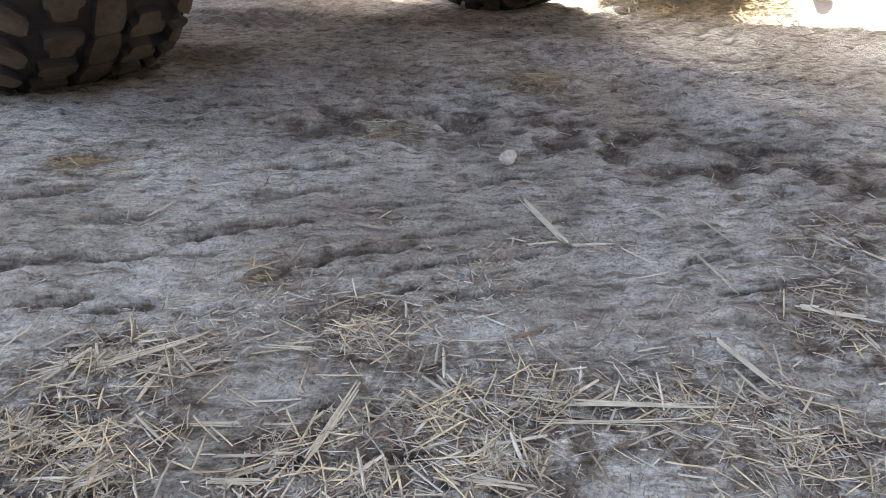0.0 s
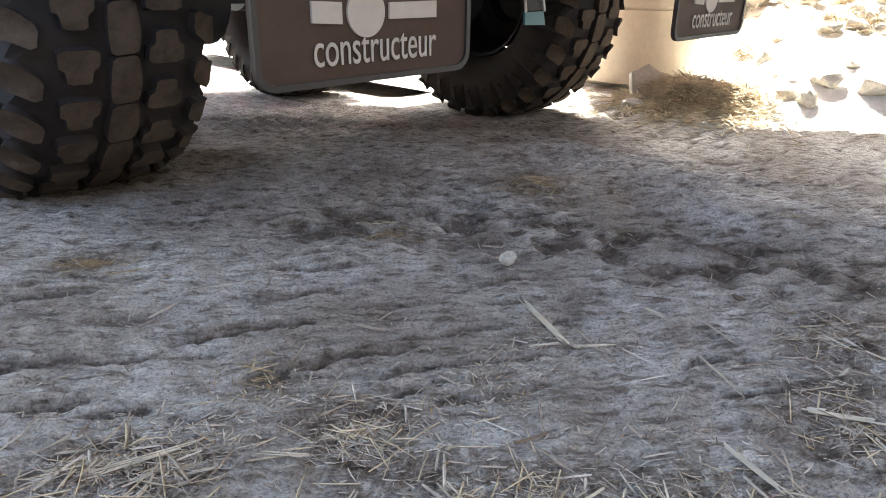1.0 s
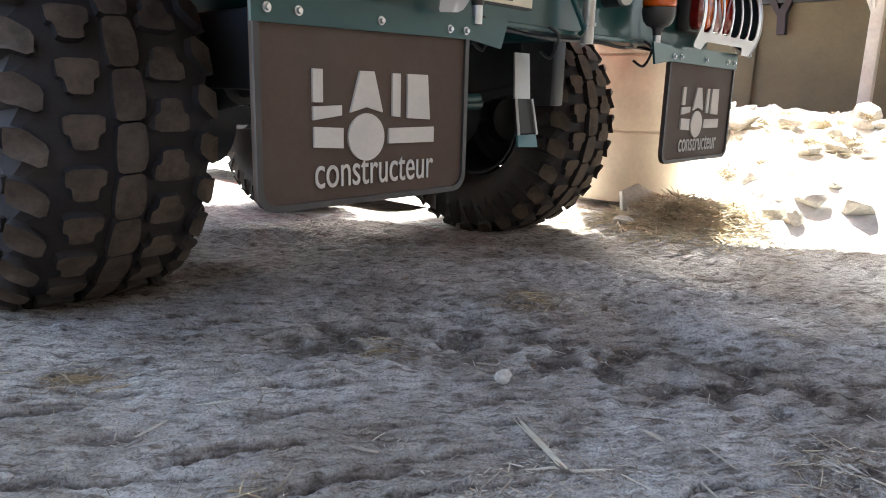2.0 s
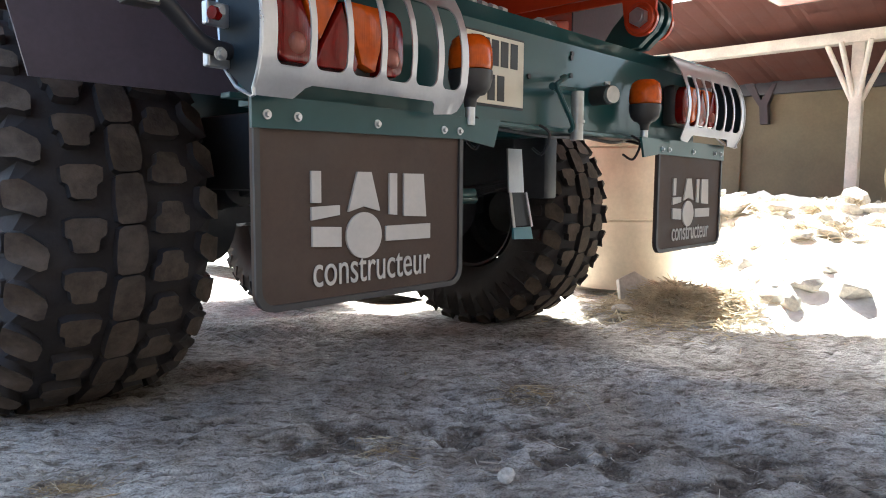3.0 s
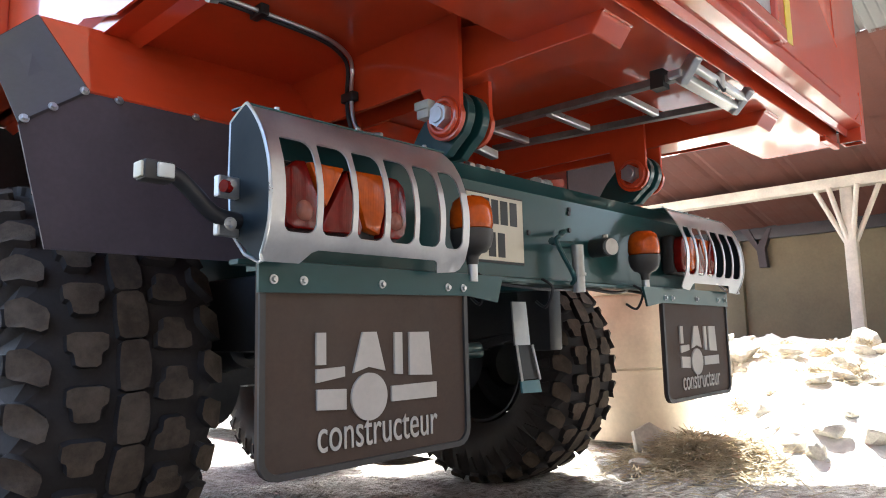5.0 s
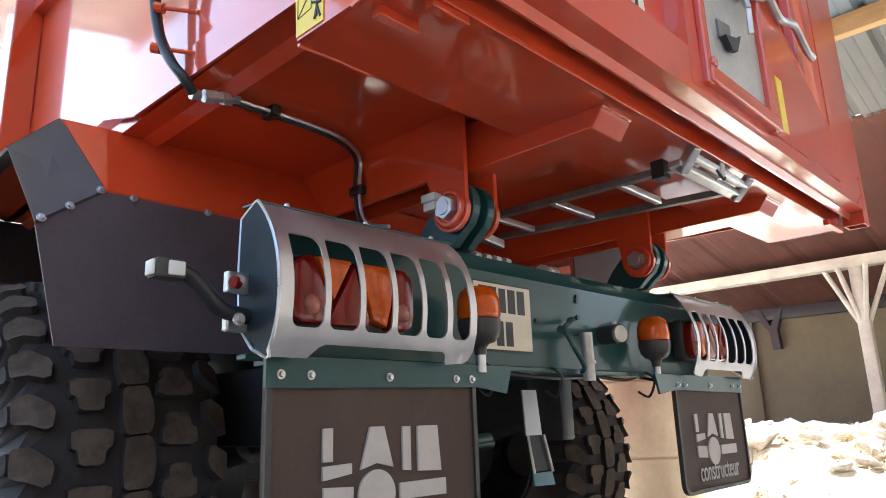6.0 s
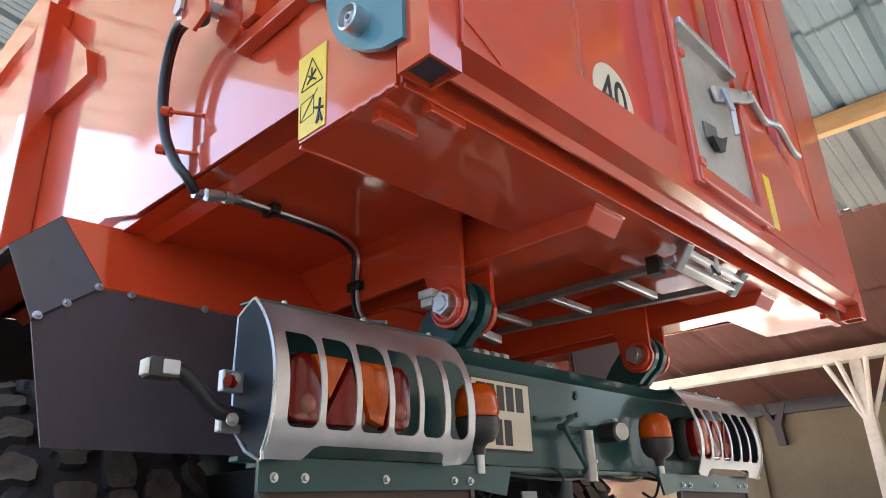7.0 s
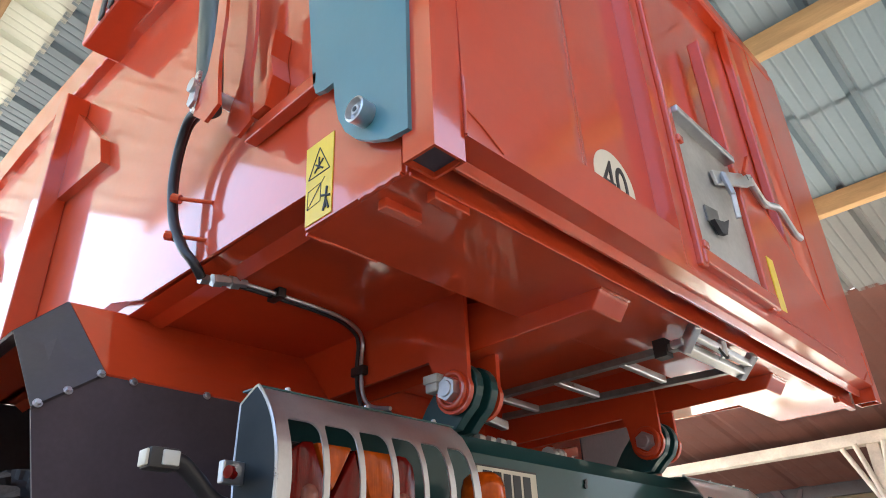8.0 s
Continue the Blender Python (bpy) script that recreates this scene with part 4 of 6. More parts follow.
gate = part("tailgate", bm, RED, trailer, "red steel tailgate with upright ribs and a grain hatch", smooth=False)


def square_tube(cx, cy, z0, z1, w=0.08, wall=0.006):
    b = bmesh.new()
    rings = []
    for z, h in ((z0, w / 2), (z1, w / 2), (z1, w / 2 - wall), (z0, w / 2 - wall)):
        rings.append([b.verts.new((cx + sx * h, cy + sy * h, z)) for sx, sy in ((-1, -1), (1, -1), (1, 1), (-1, 1))])
    for k in range(4):
        lo, hi = rings[k], rings[(k + 1) % 4]
        for q in range(4):
            b.faces.new((lo[q], lo[(q + 1) % 4], hi[(q + 1) % 4], hi[q]))
    bmesh.ops.recalc_face_normals(b, faces=b.faces[:])
    return b


for cx in (-0.085, 2 * MID + 0.085):
    post = part("gate_post", square_tube(cx, -0.56, 1.50, 3.25), RED, gate, "red square tube, open at its lower end", smooth=False)
    # black block in the tube's mouth stands in for the shade inside
    bm = bmesh.new()
    box(bm, cx - 0.033, cx + 0.033, -0.593, -0.527, 1.512, 1.53)
    part("tube_shade_block", bm, APRON, post, "dark block standing in for the shade inside the tube")
bm = bmesh.new()
prism(bm, [(-0.606, 1.685), (-0.606, 1.557), (-0.553, 1.552), (-0.548, 1.525), (-0.542, 1.525), (-0.542, 1.69)], "x", -0.044, 2 * MID + 0.044)
part("gate_sill", bm, RED, gate, smooth=False)
for mx in (0, 1):
    bm = bmesh.new()
    prism(bm, [(-0.044, -0.552), (-0.044, -0.603), (0.335, -0.603), (0.365, -0.600), (0.40, -0.585), (0.445, -0.562), (0.48, -0.552)], "z", 1.68, 3.2)
    if mx:
        mirror(bm)
    part("raised_panel", bm, RED, gate, "flat raised gate panel", smooth=True)
    bm = bmesh.new()
    pipe(bm, [(-0.045, -0.605, 1.56), (-0.043, -0.606, 1.62), (-0.044, -0.605, 1.70)], 0.003, 6, 4)
    pipe(bm, [(-0.044, -0.606, 1.62), (0.0, -0.607, 1.60), (0.06, -0.607, 1.565)], 0.003, 6, 6)
    if mx:
        mirror(bm)
    part("weld_seam", bm, RED, gate)
for cx, w in ((0.85, 0.075), (2.14, 0.08)):
    bm = bmesh.new()
    prism(bm, [(cx - w / 2, -0.552), (cx - w / 2 + 0.006, -0.607), (cx + w / 2 - 0.006, -0.607), (cx + w / 2, -0.552)], "z", 1.58, 3.22)
    part("gate_rib", bm, RED, gate, smooth=False)
bm = bmesh.new()
box(bm, 0.925, 1.365, -0.606, -0.598, 1.645, 2.15)
hatch = part("grain_hatch", bm, ZINC, gate, "grey galvanised sliding grain hatch", smooth=False)
bm = bmesh.new()
disc = [(0.598 + 0.098 * math.cos(a), 1.762 + 0.098 * math.sin(a)) for a in (radians(10 * k) for k in range(36))]
prism(bm, disc, "y", -0.5565, -0.5545)
speed = part("speed_disc", bm, PLATE, gate, "round white speed sticker with black figures", smooth=False)
b = text_mesh("40", 0.15)
fit_box(b, 0.535, 0.66, 1.70, 1.825, -0.5575)
part("numeral", b, BLACK, speed, smooth=False)


def bar(parent, name, mat, p, q, w, h, label=""):
    """A flat bar from p to q."""
    b = bmesh.new()
    p, q = Vector(p), Vector(q)
    d = q - p
    box(b, -w / 2, w / 2, -h / 2, h / 2, 0, d.length, min(w, h) * 0.18)
    bmesh.ops.transform(b, verts=b.verts[:], matrix=Matrix.Translation(p) @ d.to_track_quat("Z", "Y").to_matrix().to_4x4())
    return part(name, b, mat, parent, label, smooth=False)


# hatch: frame, handle, catch
bar(gate, "hatch_channel", RED, (0.905, -0.60, 1.60), (0.905, -0.60, 2.75), 0.035, 0.05)
bar(gate, "hatch_channel", RED, (1.385, -0.60, 1.60), (1.385, -0.60, 2.75), 0.035, 0.05)
bar(gate, "hatch_sill", RED, (0.90, -0.615, 1.63), (1.42, -0.615, 1.63), 0.035, 0.05)
bar(hatch, "hatch_lip", STEEL, (0.925, -0.622, 2.15), (1.34, -0.622, 2.15), 0.04, 0.026, "folded zinc lip")
bar(hatch, "handle_plate", STEEL, (1.15, -0.62, 2.0), (1.42, -0.635, 2.10), 0.012, 0.05)
bar(hatch, "handle", STEEL, (1.195, -0.635, 2.03), (1.18, -0.655, 1.93), 0.016, 0.016, "zinc pull handle")
bar(hatch, "handle", STEEL, (1.18, -0.655, 1.93), (1.19, -0.65, 1.85), 0.016, 0.016)
bm = bmesh.new()
prism(bm, [(1.035, 1.80), (1.125, 1.80), (1.13, 1.87), (1.035, 1.855)], "y", -0.612, -0.606)
part("hatch_opening", bm, OLDZINC, hatch, "small dark peephole with its flap", smooth=False)
bm = bmesh.new()
prism(bm, [(1.042, 1.80), (1.08, 1.765), (1.12, 1.775), (1.165, 1.845), (1.12, 1.82)], "y", -0.628, -0.613)
part("peephole_flap", bm, DARK, hatch, smooth=False)
for hz in (1.655, 2.02):
    bm = bmesh.new()
    box(bm, 0.905, 0.935, -0.634, -0.618, hz, hz + 0.025, 0.004)
    part("hatch_clip", bm, RED, gate)
# slanting plate beside the hatch
bm = bmesh.new()
prism(bm, [(1.405, 1.605), (2.10, 1.605), (2.10, 1.80), (1.445, 2.165), (1.405, 2.165)], "y", -0.613, -0.606)
cheek = part("hatch_cheek", bm, RED, gate, "slanting red cheek plate", smooth=False)
bm = bmesh.new()
pipe(bm, [(1.445, -0.611, 2.165), (1.65, -0.612, 2.052), (1.88, -0.611, 1.922), (2.10, -0.612, 1.80)], 0.004, 6, 5)
part("weld_seam", bm, RED, cheek)
lever = bar(gate, "latch_lever", STEEL, (1.38, -0.632, 2.085), (1.50, -0.632, 2.14), 0.012, 0.045, "zinc catch lever")
bm = bmesh.new()
pipe(bm, [(1.48, -0.63, 2.14), (1.53, -0.63, 2.105), (1.59, -0.63, 2.08), (1.68, -0.63, 2.105), (1.75, -0.63, 2.122), (1.82, -0.63, 2.085), (1.87, -0.63, 2.06), (1.93, -0.63, 2.06)], 0.014, 8, 5)
part("latch_rod", bm, STEEL, gate, "bent zinc latch rod")
bar(gate, "latch_hook", RED, (1.37, -0.65, 2.10), (1.44, -0.655, 2.20), 0.014, 0.014)
bm = bmesh.new()
prism(bm, [(1.475, 1.635), (1.53, 1.635), (1.53, 1.83), (1.475, 1.83)], "y", -0.616, -0.6132)
part("warning_sticker", bm, YELLOW, gate, "yellow warning sticker", smooth=False)
for k in range(4):
    bm = bmesh.new()
    prism(bm, [(1.97 + 0.075 * k, 2.66), (2.02 + 0.075 * k, 2.66), (2.02 + 0.075 * k, 2.80), (1.97 + 0.075 * k, 2.80)], "y", -0.559, -0.5565)
    part("emblem_block", bm, WHITE, gate, "pale worn emblem block", smooth=False)
bar(gate, "gate_stiffener", RED, (1.90, -0.575, 1.62), (1.90, -0.575, 3.2), 0.06, 0.04)
bar(gate, "gate_top_rail", RED, (-0.04, -0.57, 3.22), (2 * MID + 0.04, -0.57, 3.22), 0.08, 0.08)

# mudguard: red sloping panel, black rubber extension and apron
for s in (0, 1):
    bm = bmesh.new()
    quad_sheet(bm, (-0.195, 0.50, 1.35), (0.57, 0.50, 1.345), (0.57, 0.76, 1.65), (-0.24, 0.76, 1.62), 0.006)
    quad_sheet(bm, (-0.24, 0.76, 1.62), (-0.05, 0.76, 1.62), (-0.05, 3.4, 1.62), (-0.24, 3.4, 1.62), 0.006)
    if s:
        mirror(bm)
    wing = part("mudguard", bm, RED, trailer, "red sheet mudguard over the wheels", smooth=False)
    bm = bmesh.new()
    quad_sheet(bm, (-0.345, 0.50, 1.24), (-0.195, 0.50, 1.35), (-0.24, 0.76, 1.62), (-0.36, 0.76, 1.50), 0.008)
    quad_sheet(bm, (-0.36, 0.76, 1.50), (-0.24, 0.76, 1.62), (-0.24, 3.4, 1.62), (-0.36, 3.4, 1.50), 0.008)
    if s:
        mirror(bm)
    part("rubber_edge", bm, EDGERUBBER, wing, "black rubber edge strip", smooth=False)
    bm = bmesh.new()
    prism(bm, [(-0.345, 1.24), (-0.195, 1.355), (0.57, 1.35), (0.57, 0.96), (-0.28, 0.96)], "y", 0.50, 0.508)
    if s:
        mirror(bm)
    part("apron", bm, APRON, wing, "black rubber apron behind the wheel", smooth=False)
    for p in ((-0.126, 1.347), (0.079, 1.348), (0.30, 1.35), (-0.208, 1.352), (-0.276, 1.297), (-0.335, 1.256)):
        bolt(wing, (p[0] if not s else 2 * MID - p[0], 0.498, p[1]), (0, -1, 0.3), 0.0075, 0.007)

# added dark plates that block light between the wheels and deepen the shade
for s in (0, 1):
    bm = bmesh.new()
    box(bm, -0.32, 0.45, 1.93, 1.938, 0.98, 1.618, 0.002)
    if s:
        mirror(bm)
    part("arch_dark_screen", bm, DARK, trailer, "dark plate added between the two wheels to darken the arch", smooth=False)

# pillar beyond the trailer
CONC = material("beige_concrete", (0.62, 0.54, 0.43), 0.75, vary=0.12, scale=2.5, grain=40, bump=0.15, dist=0.003, dirt=(0.3, 0.24, 0.17), dirt_amount=0.4)
bm = bmesh.new()
lathe(bm, [(0.0, 0.0), (0.0, 0.40), (0.47, 0.40), (0.475, 0.39), (0.485, 0.39), (0.49, 0.40), (0.97, 0.40), (0.975, 0.39), (0.985, 0.39), (0.99, 0.40), (1.27, 0.40), (1.30, 0.37), (1.30, 0.0)], (3.85, 1.25, 0.0), "z", 48)
solid("concrete_pipe", bm, CONC, "beige concrete pipe section standing on end beside the rubble", "pipe")


# ---------------- under the body ----------------
# short rails behind the hinges, with slanting ends
for cx in (0.68, 1.78):
    bm = bmesh.new()
    prism(bm, [(0.05, 1.62), (0.05, 1.455), (-0.425, 1.455), (-0.455, 1.495), (-0.455, 1.515)], "x", cx - 0.07, cx + 0.07, 0.004)
    end = part("rail_end", bm, RED, trailer, "red box rail end with a welded cap", smooth=False)
    bm = bmesh.new()
    pipe(bm, [(cx - 0.07 + 0.02 * k, -0.457, 1.503 + 0.002 * (k % 2)) for k in range(8)], 0.004, 6, 2)
    part("weld_seam", bm, RED, end)
bm = bmesh.new()
box(bm, 0.08, 2 * MID - 0.08, 0.80, 0.88, 1.16, 1.62, 0.01)
part("cross_member", bm, RED, trailer, "red cross member under the tipping body", smooth=False)
# dark plate added to cover the sunlit far mudguard, standing in for shade
bm = bmesh.new()
box(bm, 1.88, 2.44, 0.474, 0.482, 1.20, 1.60, 0.002)
part("mudguard_screen", bm, APRON, trailer, "added dark plate hiding the sunlit mudguard above the beam", smooth=False)
# small tabs and a weld seam under the sill
for tx, ty in ((-0.02, -0.40), (0.03, -0.485), (2.30, -0.50), (2.40, -0.50)):
    bm = bmesh.new()
    box(bm, tx - 0.05, tx + 0.05, ty - 0.012, ty + 0.012, ZB - 0.022, ZB + 0.002, 0.003)
    part("sill_tab", bm, RED, trailer, smooth=False)
bm = bmesh.new()
pipe(bm, [(-0.095, -0.19, ZB), (0.0, -0.193, ZB), (0.10, -0.19, ZB)], 0.004, 6, 6)
part("weld_seam", bm, RED, trailer)
bm = bmesh.new()
pipe(bm, [(-0.1, -0.49 + 0.02 * k, ZB + 0.003 * (k % 2)) for k in range(7)], 0.006, 6, 3)
part("weld_seam", bm, RED, trailer)
bm = bmesh.new()
box(bm, -0.09, 2 * MID + 0.09, -0.503, -0.497, ZB - 0.006, ZB + 0.004, 0.002)
part("sill_edge", bm, RED, trailer, smooth=False)

# folded ladder of zinc rails under the floor
lad = None
for x0, x1 in ((1.055, 1.05), (1.305, 1.40)):
    b = bar(trailer, "ladder_rail", OLDZINC, (x0, 0.45, 1.475), (x1, -0.45, 1.46), 0.006, 0.022, "dull zinc channel of the folded ladder")
    lad = lad or b
    for dz in (-0.009, 0.009):
        bar(lad, "rail_flange", OLDZINC, (x0 + 0.014, 0.45, 1.475 + dz), (x1 + 0.014, -0.45, 1.46 + dz), 0.024, 0.004)
for ry in (0.26, 0.012, -0.235):
    xr = 1.36 - 0.105 * (ry + 0.45)
    bar(lad, "rung", STEEL, (1.06, ry, 1.462), (xr, ry + 0.006, 1.462), 0.024, 0.024)
catch = bar(trailer, "ladder_catch", STEEL, (1.03, -0.435, 1.462), (1.45, -0.45, 1.45), 0.04, 0.022, "zinc ladder catch bar")
bar(catch, "catch_rod", ALU, (1.05, -0.475, 1.485), (1.44, -0.485, 1.47), 0.022, 0.022)
bar(catch, "catch_hook", STEEL, (1.04, -0.50, 1.50), (1.06, -0.44, 1.44), 0.03, 0.035)
bar(catch, "catch_hook", STEEL, (1.42, -0.51, 1.495), (1.44, -0.44, 1.435), 0.03, 0.03)
rod_ = bmesh.new()
rod(rod_, (1.24, -0.488, 1.45), (1.24, -0.488, 1.505), 0.012, seg=10)
part("catch_pin", rod_, STEEL, catch)
bm = bmesh.new()
box(bm, 1.035, 1.075, -0.40, -0.36, 1.435, 1.49)
part("rail_cap", bm, BLACK, lad, smooth=False)
bm = bmesh.new()
pipe(bm, [(1.20, -0.48, 1.49), (1.22, -0.50, 1.44), (1.26, -0.49, 1.47), (1.30, -0.48, 1.48)], 0.004, 6, 5)
part("wire_clip", bm, DARK, lad)

# twin brake pipes under the floor and down the rail
for o in (0.0, 0.022):
    bm = bmesh.new()
    pipe(bm, [(-0.03, 0.285 + o, 1.60), (0.15, 0.288 + o, 1.602), (0.36, 0.30 + o, 1.602), (0.48, 0.345 + o, 1.60), (0.528, 0.375 + o, 1.575), (0.532, 0.385 + o, 1.50), (0.532, 0.375 + o, 1.41), (0.532, 0.335 + o, 1.36 - o * 0.4), (0.535, 0.25, 1.335 - o * 0.6)], 0.0065, 8, 8)
    part("brake_pipe", bm, DARK if o else STEEL, trailer, "thin steel brake pipe")
for p in ((0.532, 0.395, 1.485), (0.15, 0.30, 1.605)):
    bm = bmesh.new()
    box(bm, p[0] - 0.012, p[0] + 0.014, p[1] - 0.03, p[1] + 0.03, p[2] - 0.015, p[2] + 0.015, 0.004)
    part("pipe_clip", bm, BLACK, trailer)
bm = bmesh.new()
for k, (a, r) in enumerate(((0.0, 0.014), (0.035, 0.018), (0.06, 0.013), (0.085, 0.019), (0.11, 0.012))):
    rod(bm, (-0.09 + a, 0.285, 1.575 + 0.2 * a), (-0.09 + a + 0.024, 0.285, 1.58 + 0.2 * a), r, seg=6)
part("pipe_fitting", bm, STEEL, trailer, "zinc hose fitting")

# hydraulic ram of the tailgate with its hoses
bm = bmesh.new()
pipe(bm, [(-0.165, 0.235, 2.05), (-0.163, 0.32, 2.05), (-0.155, 0.375, 1.98), (-0.148, 0.392, 1.88), (-0.141, 0.368, 1.76), (-0.126, 0.322, 1.668), (-0.105, 0.295, 1.613), (-0.085, 0.285, 1.585)], 0.011, 10, 8)
part("hydraulic_hose", bm, HOSE, trailer, "thin black hydraulic hose")
bm = bmesh.new()
pipe(bm, [(-0.19, 0.22, 2.035), (-0.185, 0.29, 2.03), (-0.175, 0.345, 1.96), (-0.168, 0.36, 1.86), (-0.160, 0.335, 1.74), (-0.145, 0.29, 1.65), (-0.12, 0.262, 1.60), (-0.09, 0.275, 1.576)], 0.013, 10, 8)
part("hydraulic_hose", bm, HOSE, trailer, "black hydraulic hose")
bm = bmesh.new()
for o in (0.0, 0.03):
    rod(bm, (-0.205 + o, 0.15, 2.025), (-0.195 + o, 0.235, 2.035), 0.013, seg=8)
    rod(bm, (-0.203 + o, 0.165, 2.027), (-0.201 + o, 0.185, 2.03), 0.018, seg=6)
    rod(bm, (-0.199 + o, 0.205, 2.03), (-0.197 + o, 0.22, 2.033), 0.017, seg=6)
part("hose_coupling", bm, STEEL, trailer, "zinc hose coupling")
bm = bmesh.new()
rod(bm, (-0.20, 0.145, 2.03), (-0.20, 0.245, 2.55), 0.036, seg=28)
rod(bm, (-0.20, 0.245, 2.55), (-0.20, 0.33, 3.02), 0.036, seg=28)
ram = part("hydraulic_ram", bm, RAMGREY, trailer, "blue-green hydraulic ram barrel")
bm = bmesh.new()
rod(bm, (-0.20, 0.135, 1.975), (-0.20, 0.15, 2.06), 0.034, seg=28)
part("ram_base", bm, RAMGREY, ram)
bm = bmesh.new()
prism(bm, [(0.115, 1.965), (0.14, 1.955), (0.155, 1.975), (0.125, 2.06), (0.108, 2.06)], "x", -0.252, -0.243)
part("ram_lug", bm, STEEL, ram, "zinc clamp plate", smooth=False)
bm = bmesh.new()
box(bm, -0.135, -0.10, -0.25, 0.05, 1.855, 1.895, 0.004)
shelf = part("ram_bracket", bm, RED, trailer, "red box bracket carrying the ram", smooth=False)
bm = bmesh.new()
for xx in (-0.24, -0.15):
    prism(bm, [(0.13, 1.93), (0.115, 2.0), (0.085, 2.05), (0.075, 2.16), (0.09, 2.42), (0.05, 2.42), (0.03, 2.2), (0.03, 2.05), (0.02, 1.98), (0.0, 1.89), (0.06, 1.87)], "x", xx, xx + 0.01)
prism(bm, [(0.0, 1.90), (-0.02, 1.97), (-0.055, 2.0), (-0.045, 2.07), (-0.06, 2.14), (-0.075, 2.14), (-0.065, 2.06), (-0.085, 1.98), (-0.06, 1.90)], "x", -0.15, -0.10)
part("clevis_plate", bm, RED, shelf, smooth=False)
bm = bmesh.new()
rod(bm, (-0.26, 0.13, 2.02), (-0.12, 0.13, 2.02), 0.02, seg=18)
part("clevis_pin", bm, STEEL, shelf)
for z in (1.80, 1.685):
    bm = bmesh.new()
    rod(bm, (-0.098, 0.25, z - 0.015), (-0.165, 0.335, z + 0.01), 0.006, seg=8)
    rod(bm, (-0.155, 0.325, z + 0.006), (-0.17, 0.342, z + 0.012), 0.014, seg=8)
    part("hose_holder", bm, RED, trailer)
bm = bmesh.new()
box(bm, -0.26, -0.09, 0.95, 1.35, 3.02, 3.32, 0.01)
latch = part("top_latch_box", bm, RED, trailer, "red latch box on the top rail", smooth=False)
for o in (0.0, 0.09):
    bm = bmesh.new()
    box(bm, -0.27, -0.258, 1.02 + o, 1.07 + o, 3.02, 3.30, 0.006)
    part("rubber_buffer", bm, FLAPRIM, latch)
bm = bmesh.new()
prism(bm, [(-0.19, 1.60), (0.6, 1.62), (0.85, 1.69), (-0.19, 1.70)], "x", -0.103, -0.095)
part("hull_strip", bm, RED, trailer, smooth=False)
mirror_hull = bmesh.new()
prism(mirror_hull, [(-0.19, 1.60), (0.6, 1.62), (0.85, 1.69), (-0.19, 1.70)], "x", -0.103, -0.095)
part("hull_strip", mirror(mirror_hull), RED, trailer, smooth=False)

# blue-green lifting arm of the tailgate
bm = bmesh.new()
arm_pts = [(-0.545, 1.56), (-0.545, 3.0), (-0.12, 3.0), (-0.19, 2.2), (-0.238, 1.86), (-0.25, 1.825), (-0.28, 1.815), (-0.315, 1.815), (-0.322, 1.76), (-0.338, 1.70), (-0.362, 1.655), (-0.395, 1.62), (-0.44, 1.59), (-0.49, 1.567)]
prism(bm, arm_pts, "x", -0.135, -0.123)
arm = part("lifting_arm", bm, ARMTEAL, trailer, "blue-green steel lifting arm with a pivot pin", smooth=False)
bm = bmesh.new()
lathe(bm, [(0.0, 0.026), (-0.045, 0.028), (-0.047, 0.024), (-0.035, 0.021), (-0.035, 0.012), (-0.043, 0.010), (-0.043, 0.0)], (-0.123, -0.43, 1.655), "x", 26)
part("pivot_pin", bm, STEEL, arm)
bm = bmesh.new()
rod(bm, (-0.165, -0.43, 1.655), (-0.1675, -0.43, 1.655), 0.006, seg=6)
part("pin_screw", bm, BLACK, arm)
mb = bmesh.new()
prism(mb, arm_pts, "x", -0.135, -0.123)
part("lifting_arm", mirror(mb), ARMTEAL, trailer, smooth=False)

# yellow warning sticker on the corner plate
bm = bmesh.new()
prism(bm, [(-0.200, 1.512), (-0.288, 1.512), (-0.288, 1.715), (-0.190, 1.715)], "x", -0.1075, -0.105)
stick = part("warning_sticker", bm, YELLOW, trailer, "yellow warning sticker with black pictograms", smooth=False)
bm = bmesh.new()
for a, b in (((-0.205, 1.625), (-0.278, 1.625)), ((-0.278, 1.625), (-0.24, 1.695)), ((-0.24, 1.695), (-0.205, 1.625))):
    rod(bm, (-0.1078, *a), (-0.1078, *b), 0.0014, seg=6)
for a, b in (((-0.225, 1.635), (-0.255, 1.66)), ((-0.255, 1.635), (-0.228, 1.655)), ((-0.24, 1.64), (-0.24, 1.67))):
    rod(bm, (-0.1078, *a), (-0.1078, *b), 0.0022, seg=6)
part("triangle_sign", bm, BLACK, stick, smooth=False)
bm = bmesh.new()
for a, b in (((-0.205, 1.55), (-0.25, 1.555)), ((-0.25, 1.555), (-0.25, 1.60)), ((-0.25, 1.60), (-0.205, 1.595)), ((-0.205, 1.595), (-0.205, 1.55)), ((-0.205, 1.55), (-0.25, 1.60)), ((-0.215, 1.56), (-0.262, 1.61))):
    rod(bm, (-0.1078, *a), (-0.1078, *b), 0.0009, seg=6)
for a, b in (((-0.268, 1.53), (-0.272, 1.58)), ((-0.255, 1.565), (-0.283, 1.555)), ((-0.262, 1.525), (-0.27, 1.55)), ((-0.28, 1.525), (-0.27, 1.55))):
    rod(bm, (-0.1078, *a), (-0.1078, *b), 0.003, seg=6)
part("pictogram", bm, BLACK, stick, smooth=False)

